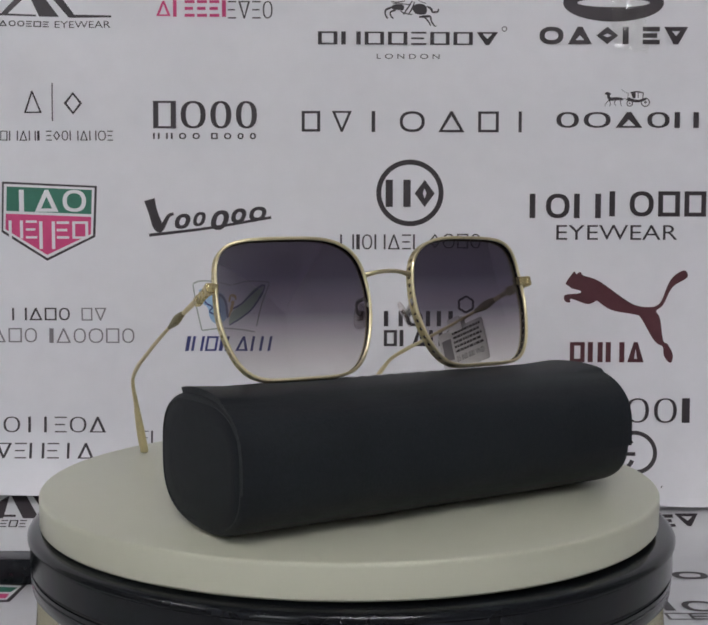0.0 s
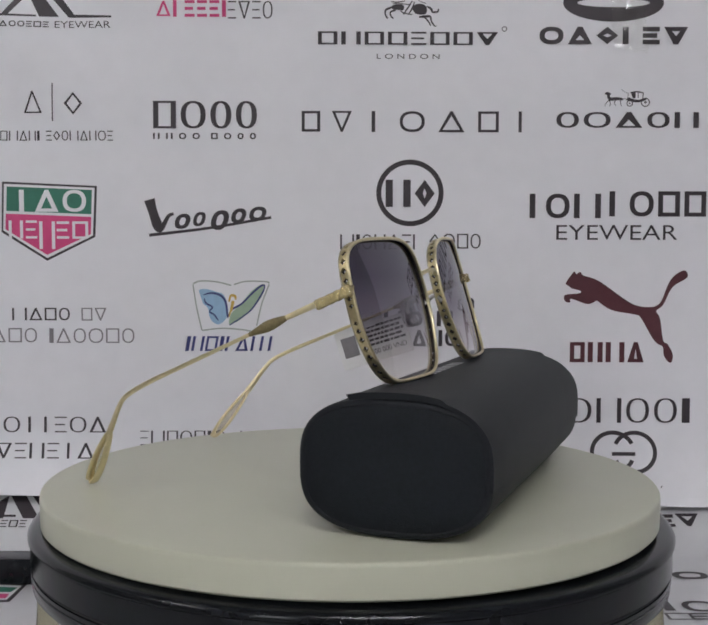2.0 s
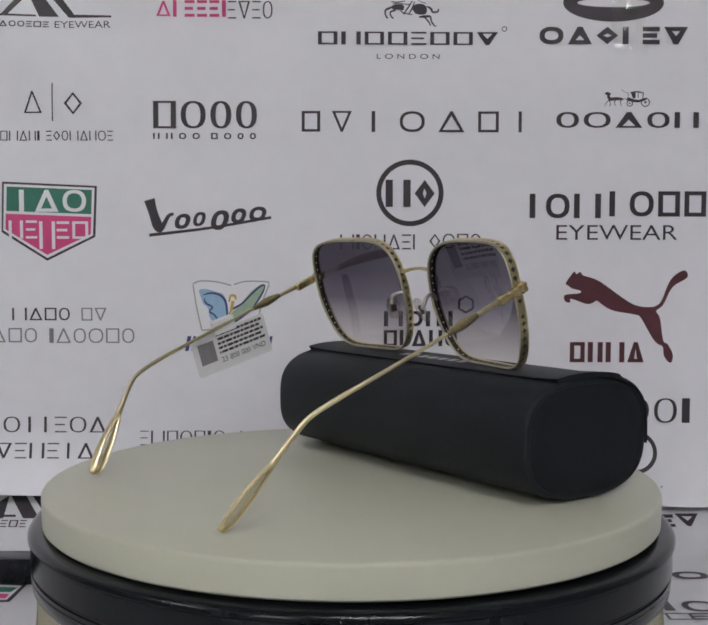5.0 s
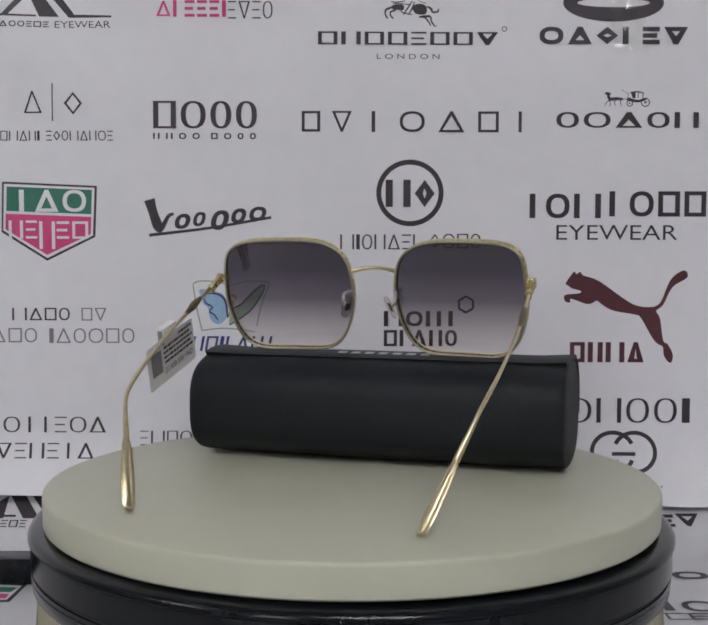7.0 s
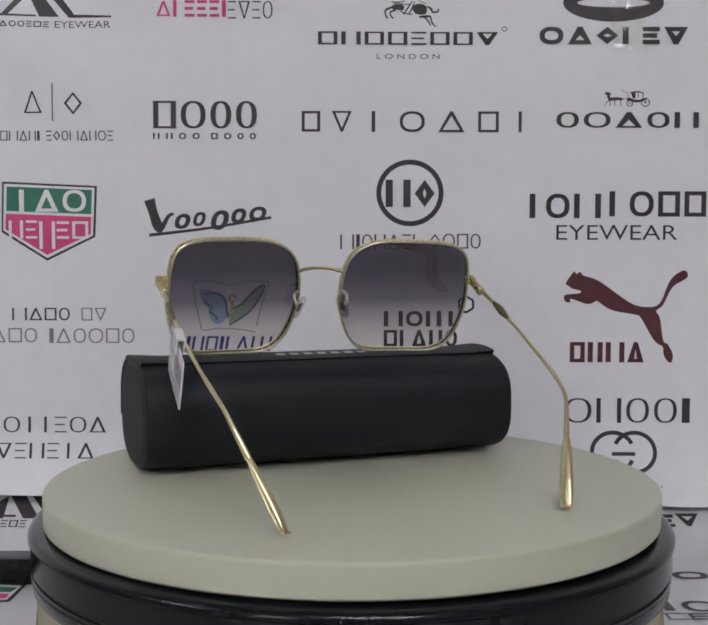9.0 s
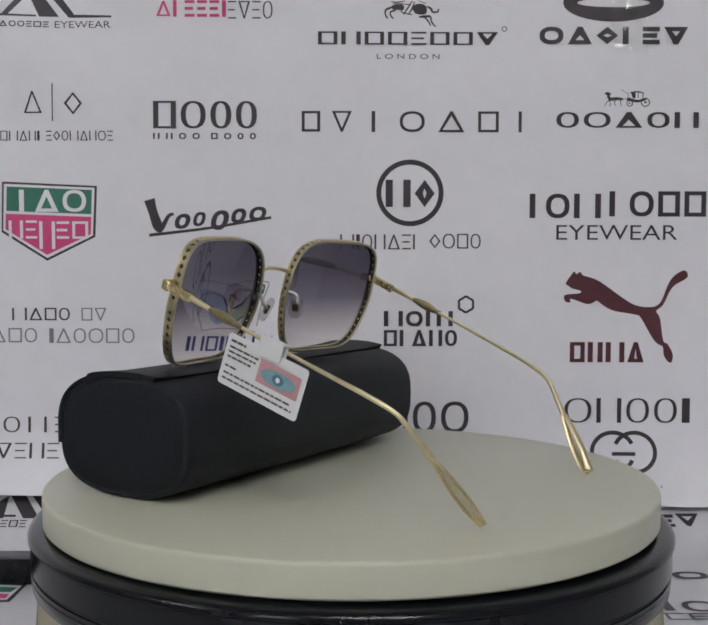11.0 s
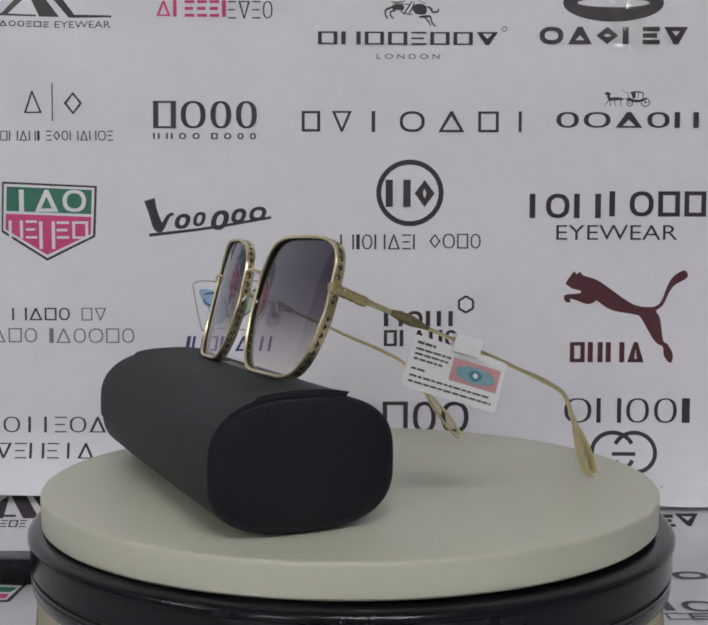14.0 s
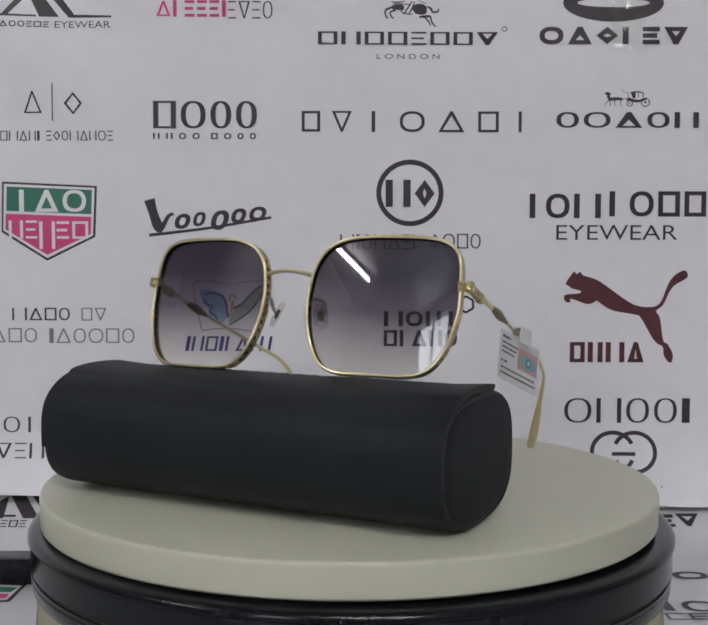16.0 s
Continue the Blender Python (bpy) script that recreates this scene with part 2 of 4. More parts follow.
def on_poster(x, z, lift):
    x, z = x / 1000, z / 1000
    return Vector((x, POSTER_Y - ripple(x, z) - 0.00005 * (3 + lift), z))


def on_sheet(x, z, lift):
    """Along the swept sheet: z runs down as millimetres past the top of its bend."""
    s, up = -z / 1000, 0.00005 * (2 + lift)
    a = s / SHEET["r"]
    r = SHEET["r"] - up
    if s <= 0:
        return Vector((x / 1000, SHEET["cy"] + r, SHEET["cz"] - s))
    if a < math.pi / 2:
        return Vector((x / 1000, SHEET["cy"] + r * math.cos(a), SHEET["cz"] - r * math.sin(a)))
    return Vector((x / 1000, SHEET["cy"] - (s - SHEET["r"] * math.pi / 2), SHEET["cz"] - r))


poster = None
sheet = None


layer = [0]


def mark(name, place, owner, mat, outlines, lift=0):
    layer[0] = (layer[0] + 1) % 12
    lift += layer[0] * 0.06
    bm = bmesh.new()
    for pts in outlines:
        bm.faces.new([bm.verts.new((x, 0, z)) for x, z in pts])
    bmesh.ops.remove_doubles(bm, verts=bm.verts, dist=1e-4)
    bmesh.ops.triangulate(bm, faces=[f for f in bm.faces if len(f.verts) > 4])
    for _ in range(4):
        long = [e for e in bm.edges if e.calc_length() > 7]
        if not long:
            break
        bmesh.ops.subdivide_edges(bm, edges=long, cuts=1)
        bmesh.ops.triangulate(bm, faces=[f for f in bm.faces if len(f.verts) > 4])
    for v in bm.verts:
        v.co = place(v.co.x, v.co.z, lift)
    me = bpy.data.meshes.new(name)
    bm.to_mesh(me)
    bm.free()
    me.materials.append(mat)
    ob = new(name, me)
    ob.parent = owner
    return ob


WIDTHS = {"w": 1.4, "m": 1.0, "s": 0.8, "i": 0.32, "o": 1.1, "c": 0.92, "a": 1.1, "v": 1.1, "h": 1.0, "H": 1.25, "e": 0.78, "l": 0.72, "t": 0.85, "x": 1.0, " ": 0.55}


def plain_characters(x0, z0, x1, z1, word, fill, slope, thin):
    """For each character of a wordmark one plain shape of its width (frame, ring, wedge, lozenge or bars); fill sets the weight of the uprights, thin that of the level strokes."""
    gap = 0.2
    total = sum(WIDTHS[c] for c in word) + gap * (len(word) - 1)
    unit = (x1 - x0) / total
    a, out, h = x0, [], z1 - z0

    def q(x, z):
        return (x + slope * (z - z0), z)

    def band(o, n):
        return [[q(*o[k]), q(*o[(k + 1) % len(o)]), q(*n[(k + 1) % len(o)]), q(*n[k])] for k in range(len(o))]

    for c in word:
        w = WIDTHS[c] * unit
        t = min(max(0.33 * fill * unit, 0.2), w * 0.34, h * 0.3)
        tz = t * thin
        if c == "i":
            out.append([[q(a, z0), q(a + w, z0), q(a + w, z1), q(a, z1)]])
        elif c in "hHlt":
            t *= 1.15
            starts = {"l": (a,), "t": (a + w / 2 - t / 2,)}.get(c, (a, a + w - t))
            out.append([[q(b, z0), q(b + t, z0), q(b + t, z1), q(b, z1)] for b in starts])
        elif c == "e":
            out.append([[q(a, b), q(a + w * f, b), q(a + w * f, b + tz * 1.1), q(a, b + tz * 1.1)] for b, f in ((z0, 1.0), (z0 + h / 2 - tz * 0.55, 0.85), (z1 - tz * 1.1, 1.0))])
        elif c == "x":
            o = [(a, z0 + h / 2), (a + w / 2, z0), (a + w, z0 + h / 2), (a + w / 2, z1)]
            n = [(a + t * 1.3, z0 + h / 2), (a + w / 2, z0 + t * 1.3), (a + w - t * 1.3, z0 + h / 2), (a + w / 2, z1 - t * 1.3)]
            out.append(band(o, n))
        elif c in "oc":
            an = [2 * math.pi * k / 22 for k in range(22)]
            ex = [(math.copysign(abs(math.cos(v)) ** 0.85, math.cos(v)), math.copysign(abs(math.sin(v)) ** 0.85, math.sin(v))) for v in an]
            cx, cz = a + w / 2, z0 + h / 2
            out.append(band([(cx + w / 2 * e, cz + h / 2 * f) for e, f in ex], [(cx + (w / 2 - t) * e, cz + (h / 2 - tz) * f) for e, f in ex]))
        elif c in "av":
            base, tip = (z0, z1) if c == "a" else (z1, z0)
            up = 1 if c == "a" else -1
            o = [(a, base), (a + w, base), (a + w / 2 + t * 0.45, tip), (a + w / 2 - t * 0.45, tip)]
            n = [(a + t * 1.5, base + up * tz), (a + w - t * 1.5, base + up * tz), (a + w / 2 + 0.01, tip - up * 1.6 * t), (a + w / 2 - 0.01, tip - up * 1.6 * t)]
            out.append(band(o, n))
        elif c != " ":
            o = [(a, z0), (a + w, z0), (a + w, z1), (a, z1)]
            n = [(a + t, z0 + tz), (a + w - t, z0 + tz), (a + w - t, z1 - tz), (a + t, z1 - tz)]
            out.append(band(o, n))
        a += w + gap * unit
    return out


def put_characters(place, owner, mat, chars, height):
    if height < 5.5:
        ob = mark("small_print", place, owner, mat, [f for c in chars for f in c], 4)
        return tagged(ob, kind="stuff")
    for c in chars:
        mark("printed_character", place, owner, mat, c, 4)


def bars(mat, x0, z0, x1, z1, word, fill=0.5, slope=0.0, thin=0.8):
    put_characters(on_poster, poster, mat, plain_characters(x0, z0, x1, z1, word, fill, slope, thin), z1 - z0)


def sheet_bars(mat, x0, z0, x1, z1, word, fill=0.5, slope=0.0, thin=0.8):
    put_characters(on_sheet, sheet, mat, plain_characters(x0, z0, x1, z1, word, fill, slope, thin), z1 - z0)


def shape(mat, pts, lift=0, name="emblem"):
    return mark(name, on_poster, poster, mat, [pts], lift)


sheet_lift = [0]


def sheet_shape(mat, pts, lift=0, name="emblem"):
    sheet_lift[0] = (sheet_lift[0] + 1) % 9
    return mark(name, on_sheet, sheet, mat, [pts], sheet_lift[0] * 0.4)


def ring(mat, cx, cz, rx, rz, th, a0=0, a1=360, lift=0):
    n = max(12, int(abs(a1 - a0) / 7))
    an = [radians(a0 + (a1 - a0) * i / n) for i in range(n + 1)]
    o = [(cx + rx * math.cos(a), cz + rz * math.sin(a)) for a in an]
    i = [(cx + (rx - th) * math.cos(a), cz + (rz - th) * math.sin(a)) for a in an]
    return mark("emblem_ring", on_poster, poster, mat, [(o[k], o[k + 1], i[k + 1], i[k]) for k in range(n)], lift)


def stroke(mat, pts, lift=0):
    """A drawn line through (x, z, width), smooth and tapered."""
    p = smooth_path(pts, 7)
    left, right = [], []
    for i, q in enumerate(p):
        d = p[min(i + 1, len(p) - 1)][:2] - p[max(i - 1, 0)][:2]
        d = d / (np.linalg.norm(d) + 1e-9)
        nrm = np.array((-d[1], d[0])) * q[2] / 2
        left.append(tuple(q[:2] + nrm))
        right.append(tuple(q[:2] - nrm))
    return mark("emblem", on_poster, poster, mat, [(left[i], left[i + 1], right[i + 1], right[i]) for i in range(len(p) - 1)], lift)


def blob(mat, pts, lift=0):
    """A filled emblem with a smooth closed outline."""
    p = smooth_path(list(pts[-2:]) + list(pts) + list(pts[:2]), 4)
    return mark("emblem", on_poster, poster, mat, [[tuple(q) for q in p[8:-9]]], lift)


def blossom(mat, cx, cz, r, th):
    """A ring with six lobes."""
    o, i = [], []
    for k in range(72):
        a = 2 * math.pi * k / 72
        w = r * (1 - 0.10 * abs(math.cos(3 * a)) ** 3)
        o.append((cx + w * math.cos(a), cz + w * math.sin(a)))
        i.append((cx + (w - th) * math.cos(a), cz + (w - th) * math.sin(a)))
    return mark("emblem_ring", on_poster, poster, mat, [(o[k], o[(k + 1) % 72], i[(k + 1) % 72], i[k]) for k in range(72)])


def letter_mesh(body, mat):
    """A mesh of the built-in font, one unit wide and high, its corner at the origin."""
    cu = bpy.data.curves.new("lettering", "FONT")
    cu.body = body
    cu.offset = -0.004
    ob = bpy.data.objects.new("lettering", cu)
    me = bpy.data.meshes.new_from_object(ob)
    bpy.data.objects.remove(ob)
    co = np.array([v.co[:] for v in me.vertices])
    lo, hi = co.min(0), co.max(0)
    for v in me.vertices:
        v.co = ((v.co.x - lo[0]) / (hi[0] - lo[0]), (v.co.y - lo[1]) / (hi[1] - lo[1]), 0)
    me.materials.clear()
    me.materials.append(mat)
    return me


def words(mat, x0, z0, x1, z1, body):
    me = letter_mesh(body, mat)
    for v in me.vertices:
        v.co = on_poster(x0 + v.co.x * (x1 - x0), z0 + v.co.y * (z1 - z0), 4)
    ob = new("lettering", me)
    ob.parent = poster
    return ob


def poster_marks():
    shape(INK, [(-190.1, 221.4), (-179.9, 233.6), (-175.4, 233.6), (-186.6, 221.4)], 0, "emblem")
    shape(INK, [(-174.9, 233.6), (-167.5, 233.6), (-158.3, 221.4), (-169.0, 221.4)], 0, "emblem")
    shape(INK, [(-163.8, 233.6), (-158.1, 233.7), (-149.8, 222.6), (-129.2, 221.9), (-129.2, 220.9), (-152.8, 220.9)], 0, "emblem")
    shape(INK, [(-190.0, 222.6), (-170.7, 222.4), (-170.7, 221.4), (-190.1, 221.4)], 0, "emblem")
    bars(INK, -190.2, 215.5, -163.8, 218.7, "acceme", 0.5)
    words(INK, -160.6, 215.3, -129.7, 219.0, "EYEWEAR")
    bars(PINK, -104.4, 221.7, -96.5, 230.0, "a", 0.5)
    bars(PINK, -95.2, 221.4, -66.0, 230.5, "leeei", 0.85)
    bars(INK, -65.0, 220.5, -40.3, 230.0, "evec", 0.42)
    blob(INK, [(24.9, 226.7), (26.8, 228.4), (31.8, 228.2), (31.8, 225.4), (28.5, 225.6), (25.7, 225.8)], 0)
    blob(INK, [(36.8, 226.0), (38.5, 228.6), (42.6, 228.8), (44.8, 226.8), (44.3, 223.5), (41.0, 223.0), (37.8, 224.0)], 0)
    stroke(INK, [(25.2, 226.9, 1.18), (22.2, 225.4, 1.01), (21.9, 223.0, 0.84), (23.2, 220.8, 0.76)], 0)
    stroke(INK, [(27.7, 225.4, 1.01), (24.9, 224.4, 0.84), (24.9, 222.3, 0.76), (26.4, 220.8, 0.76)], 0)
    stroke(INK, [(40.5, 221.7, 0.84), (43.8, 222.0, 1.52), (46.7, 222.0, 1.01), (47.3, 219.8, 0.84), (49.0, 217.1, 0.76), (50.2, 216.8, 0.59)], 0)
    stroke(INK, [(42.7, 222.4, 0.67), (45.7, 219.4, 0.84), (47.0, 217.0, 0.67)], 0)
    stroke(INK, [(44.8, 227.6, 0.84), (47.1, 226.3, 1.18), (48.1, 224.5, 1.01), (50.8, 224.7, 1.01), (51.3, 226.3, 0.67)], 0)
    stroke(INK, [(31.9, 223.0, 0.59), (33.8, 225.9, 0.76), (36.8, 230.4, 0.67)], 0)
    stroke(INK, [(34.5, 222.8, 0.51), (36.5, 226.0, 0.76), (38.1, 230.0, 0.59)], 0)
    stroke(INK, [(36.8, 223.0, 0.51), (31.9, 224.0, 0.67), (30.2, 225.1, 0.51)], 0)
    stroke(INK, [(25.2, 230.0, 0.42), (28.5, 229.7, 0.59), (32.7, 230.4, 0.51)], 0)
    stroke(INK, [(40.1, 230.7, 0.34), (44.3, 229.1, 0.42)], 0)
    stroke(INK, [(26.0, 229.0, 0.42), (30.2, 228.9, 0.51), (36.0, 228.4, 0.51)], 0)
    bars(INK, -15.3, 206.5, 84.4, 213.6, "mhmmemmv", 0.7, 0.0, 0.4)
    words(INK, 17.2, 198.8, 52.0, 201.5, "L O N D O N")
    ring(INK, 87.9, 215.4, 1.5, 1.5, 0.4, 0, 360, 0)
    ring(INK, 148.1, 229.7, 27.9, 10.3, 7.9, 0, 360, 0)
    bars(INK, 107.3, 207.0, 189.6, 216.6, "oaxlev", 0.85)
    bars(INK, -178.2, 168.6, -168.0, 180.5, "a", 0.3)
    stroke(INK, [(-161.7, 184.7, 0.63), (-162.3, 164.2, 0.63)], 0)
    bars(INK, -155.5, 167.6, -145.5, 180.0, "x", 0.35)
    bars(INK, -191.5, 153.5, -128.9, 158.9, "mHahi excHahoe", 0.45)
    bars(INK, -106.8, 160.4, -49.2, 175.5, "mocc", 0.7, 0.0, 0.4)
    bars(INK, -106.9, 154.5, -49.8, 157.9, "h h o o  m o c c", 0.72)
    bars(INK, -24.4, 158.7, -14.1, 170.1, "m", 0.5)
    bars(INK, -7.6, 158.6, 3.4, 170.1, "v", 0.4)
    bars(INK, 14.4, 158.6, 23.5, 170.1, "l", 0.42)
    bars(INK, 30.0, 158.6, 44.0, 170.1, "o", 0.42)
    bars(INK, 51.6, 158.6, 66.1, 170.1, "a", 0.36)
    bars(INK, 73.7, 158.6, 85.2, 170.1, "m", 0.45)
    bars(INK, 96.2, 158.6, 98.0, 170.1, "i", 0.7)
    bars(INK, 117.2, 161.1, 196.4, 169.8, "coach", 0.85, 0.0, 0.4)
    ring(INK, 157.8, 174.6, 1.8, 1.8, 0.55)
    ring(INK, 157.8, 174.6, 0.5, 0.5, 0.5)
    ring(INK, 166.5, 175.2, 2.5, 2.5, 0.55)
    ring(INK, 166.5, 175.2, 0.7, 0.7, 0.5)
    blob(INK, [(155.8, 176.4), (157.4, 177.9), (158.9, 177.2), (162.8, 176.6), (165.6, 177.6), (166.8, 176.6), (162.9, 175.2), (158.9, 175.4)], 0)
    blob(INK, [(158.5, 180.1), (159.4, 180.9), (160.8, 180.7), (160.9, 177.6), (159.1, 177.6)], 0)
    stroke(INK, [(158.1, 180.5, 0.69), (161.8, 181.0, 0.79), (165.5, 180.3, 0.59)], 0)
    stroke(INK, [(165.3, 180.3, 0.49), (165.0, 177.6, 0.49)], 0)
    stroke(INK, [(162.4, 180.7, 0.40), (162.4, 177.6, 0.49)], 0)
    stroke(INK, [(153.1, 182.2, 0.20), (156.9, 179.9, 0.20)], 0)
    stroke(INK, [(156.9, 180.1, 0.30), (156.7, 177.5, 0.40)], 0)
    stroke(INK, [(144.1, 179.7, 1.19), (145.5, 180.2, 1.38), (147.1, 179.5, 1.19)], 0)
    stroke(INK, [(145.7, 179.7, 1.38), (146.7, 177.1, 1.78), (150.1, 177.1, 1.78), (153.0, 177.0, 1.38), (154.2, 176.6, 0.59)], 0)
    stroke(INK, [(146.7, 176.6, 0.59), (144.8, 174.8, 0.40), (144.0, 173.1, 0.30)], 0)
    stroke(INK, [(146.7, 176.2, 0.59), (147.0, 174.2, 0.40), (146.6, 172.9, 0.30)], 0)
    stroke(INK, [(150.1, 176.6, 0.59), (149.3, 174.8, 0.40), (150.1, 173.3, 0.30)], 0)
    stroke(INK, [(152.8, 176.6, 0.59), (152.7, 174.6, 0.40), (153.3, 172.9, 0.30)], 0)
    stroke(INK, [(153.0, 177.2, 0.30), (156.9, 177.0, 0.30)], 0)
    shape(INK, [(-190.7, 130.8), (-138.3, 128.5), (-139.5, 100.2), (-166.4, 86.9), (-191.7, 102.8)], 0, "shield")
    shape(WHITE, [(-189.7, 129.6), (-139.6, 127.5), (-140.8, 101.0), (-166.4, 88.4), (-190.7, 103.8)], 1, "shield")
    shape(GREEN, [(-188.2, 128.1), (-141.1, 126.3), (-141.6, 112.8), (-188.7, 114.6)], 2, "shield")
    shape(PINK, [(-189.0, 113.1), (-141.6, 111.3), (-142.0, 101.7), (-166.4, 90.2), (-189.5, 104.5)], 2, "shield")
    bars(WHITE, -185.2, 114.1, -144.4, 126.3, "tao", 0.6)
    bars(WHITE, -187.6, 99.3, -171.8, 109.3, "he", 0.55)
    bars(WHITE, -170.6, 93.5, -161.8, 108.8, "h", 0.55)
    bars(WHITE, -160.9, 99.2, -143.4, 108.8, "em", 0.55)
    stroke(INK, [(-109.3, 121.0, 6.08), (-107.4, 114.2, 5.07), (-104.5, 106.0, 5.57), (-102.5, 105.4, 3.04), (-98.9, 111.7, 2.03), (-95.9, 113.2, 1.52)], 0)
    stroke(INK, [(-109.6, 101.2, 1.77), (-76.8, 105.2, 1.52), (-41.5, 111.2, 1.52)], 0)
    bars(INK, -96.2, 104.7, -87.8, 113.2, "c", 0.85, 0.25)
    bars(INK, -85.9, 106.2, -79.2, 114.2, "c", 0.85, 0.25)
    bars(INK, -76.3, 104.2, -66.7, 115.2, "c", 0.85, 0.25)
    bars(INK, -64.7, 107.9, -56.6, 116.2, "c", 0.85, 0.25)
    bars(INK, -54.6, 109.2, -45.3, 117.2, "c", 0.85, 0.25)
    ring(INK, 35.9, 124.9, 18.8, 18.5, 2.8, 0, 360, 0)
    bars(INK, 22.3, 117.1, 49.7, 132.2, "Hx", 0.95)
    bars(INK, -3.0, 93.5, 42.2, 101.8, "Hichael", 0.42)
    bars(INK, 46.8, 94.0, 75.6, 102.2, "xomc", 0.42)
    bars(INK, 99.3, 111.0, 142.6, 124.6, "toH", 0.7)
    bars(INK, 147.3, 112.0, 201.5, 126.0, "lomm", 0.68)
    words(INK, 117.9, 98.9, 185.6, 107.2, "EYEWEAR")
    bars(INK, -186.7, 53.6, -154.3, 60.6, "Hamc", 0.45)
    bars(GREY, -147.8, 53.5, -133.8, 60.6, "mv", 0.4)
    bars(GREY, -198.8, 41.2, -172.9, 49.2, "amc", 0.36)
    bars(GREY, -166.0, 40.9, -118.3, 49.1, "iacomc", 0.36)
    stroke(PALE, [(-85.4, 74.2, 0.76), (-80.9, 75.7, 0.76), (-72.1, 75.2, 0.76), (-64.0, 73.2, 0.76)], 0)
    stroke(PALE, [(-62.5, 73.7, 0.76), (-55.6, 75.5, 0.76), (-44.3, 75.3, 0.76), (-42.8, 74.3, 0.76)], 0)
    stroke(PALE, [(-85.4, 73.7, 0.76), (-83.5, 61.1, 0.76), (-80.6, 48.1, 0.76)], 0)
    stroke(PALE, [(-80.6, 47.9, 0.76), (-69.7, 49.1, 0.76), (-58.3, 48.4, 0.76), (-51.0, 47.1, 0.76)], 0)
    stroke(PALE, [(-49.9, 50.4, 0.76), (-46.9, 63.1, 0.76), (-42.8, 73.8, 0.76)], 0)
    blob(BLUE, [(-82.2, 70.2), (-78.4, 71.2), (-72.6, 69.7), (-68.6, 68.2), (-66.3, 63.1), (-66.1, 56.0), (-70.7, 51.4), (-74.7, 53.0), (-76.5, 56.5), (-77.2, 60.6), (-80.7, 64.1)], 0)
    blob(LEAF, [(-65.4, 51.4), (-64.1, 57.5), (-59.0, 62.6), (-52.9, 69.7), (-47.8, 73.5), (-45.0, 73.5), (-46.3, 68.2), (-50.4, 62.1), (-56.5, 56.0), (-62.1, 51.9)], 0)
    stroke(NAVY, [(-79.7, 67.9, 0.51), (-75.6, 68.9, 1.01), (-70.6, 67.9, 1.14), (-67.3, 64.1, 1.14), (-66.1, 55.5, 1.01)], 1)
    stroke(NAVY, [(-79.2, 66.1, 0.51), (-78.2, 63.3, 0.89), (-74.7, 61.1, 0.89), (-76.2, 58.5, 0.76), (-73.7, 56.8, 0.89), (-71.4, 53.7, 0.63)], 1)
    stroke(NAVY, [(-66.1, 55.0, 0.76), (-63.6, 59.6, 1.01), (-58.0, 63.1, 1.01), (-52.4, 68.7, 1.01), (-47.3, 73.0, 1.01), (-45.3, 72.7, 0.76), (-46.8, 68.7, 0.89), (-52.4, 60.1, 0.89), (-58.0, 55.5, 0.76), (-65.1, 50.9, 0.63)], 1)
    stroke(YELLOW, [(-65.3, 64.1, 1.01), (-64.3, 67.4, 1.27), (-62.0, 67.2, 1.52), (-61.5, 65.1, 0.76)], 2)
    stroke(YELLOW, [(-63.0, 64.6, 1.77), (-63.8, 60.6, 1.52), (-65.4, 55.5, 0.51)], 2)
    bars(NAVY, -90.1, 36.4, -40.4, 44.7, "ihmilaht", 0.6, 0.18)
    bars(INK, 21.5, 50.4, 62.6, 59.0, "Hoht", 0.75)
    bars(INK, 21.5, 39.2, 62.7, 48.3, "mlahc", 0.75)
    blossom(INK, 67.6, 62.7, 5.0, 1.3)
    blob(MAROON, [(123.5, 74.3), (128.0, 81.0), (129.5, 79.8), (131.6, 81.0), (133.4, 79.0), (138.0, 77.7), (144.0, 74.8), (158.5, 64.6), (165.4, 61.7), (171.3, 61.3), (174.7, 62.1), (177.6, 65.1), (181.2, 74.4), (184.5, 79.0), (189.6, 81.9), (191.8, 80.3), (191.2, 77.4), (183.4, 72.3), (178.5, 62.5), (174.7, 59.1), (176.9, 54.9), (178.9, 42.6), (181.4, 40.5), (184.4, 34.9), (183.9, 30.2), (181.6, 30.7), (179.4, 34.1), (178.8, 38.8), (175.9, 40.5), (172.5, 44.3), (166.3, 54.9), (162.9, 57.0), (151.0, 59.1), (145.0, 62.1), (141.2, 64.8), (138.6, 63.4), (134.8, 63.1), (126.8, 65.9), (126.2, 63.9), (123.8, 64.2), (122.7, 66.3), (123.8, 68.2), (131.4, 69.0), (131.8, 70.4), (125.8, 72.1)], 0)
    bars(MAROON, 126.4, 30.1, 168.1, 41.5, "mhHa", 0.9)
    bars(INK, -192.6, -9.6, -134.7, -0.8, "otteoa", 0.45, 0.0, 0.5)
    bars(INK, -196.8, -24.0, -141.3, -15.5, "veheta", 0.45, 0.0, 0.5)
    bars(INK, -115.4, -16.6, -67.6, -8.6, "eHmomio", 0.45, 0.0, 0.5)
    bars(INK, -62.5, -16.7, -16.7, -8.8, "amHahi", 0.45, 0.0, 0.5)
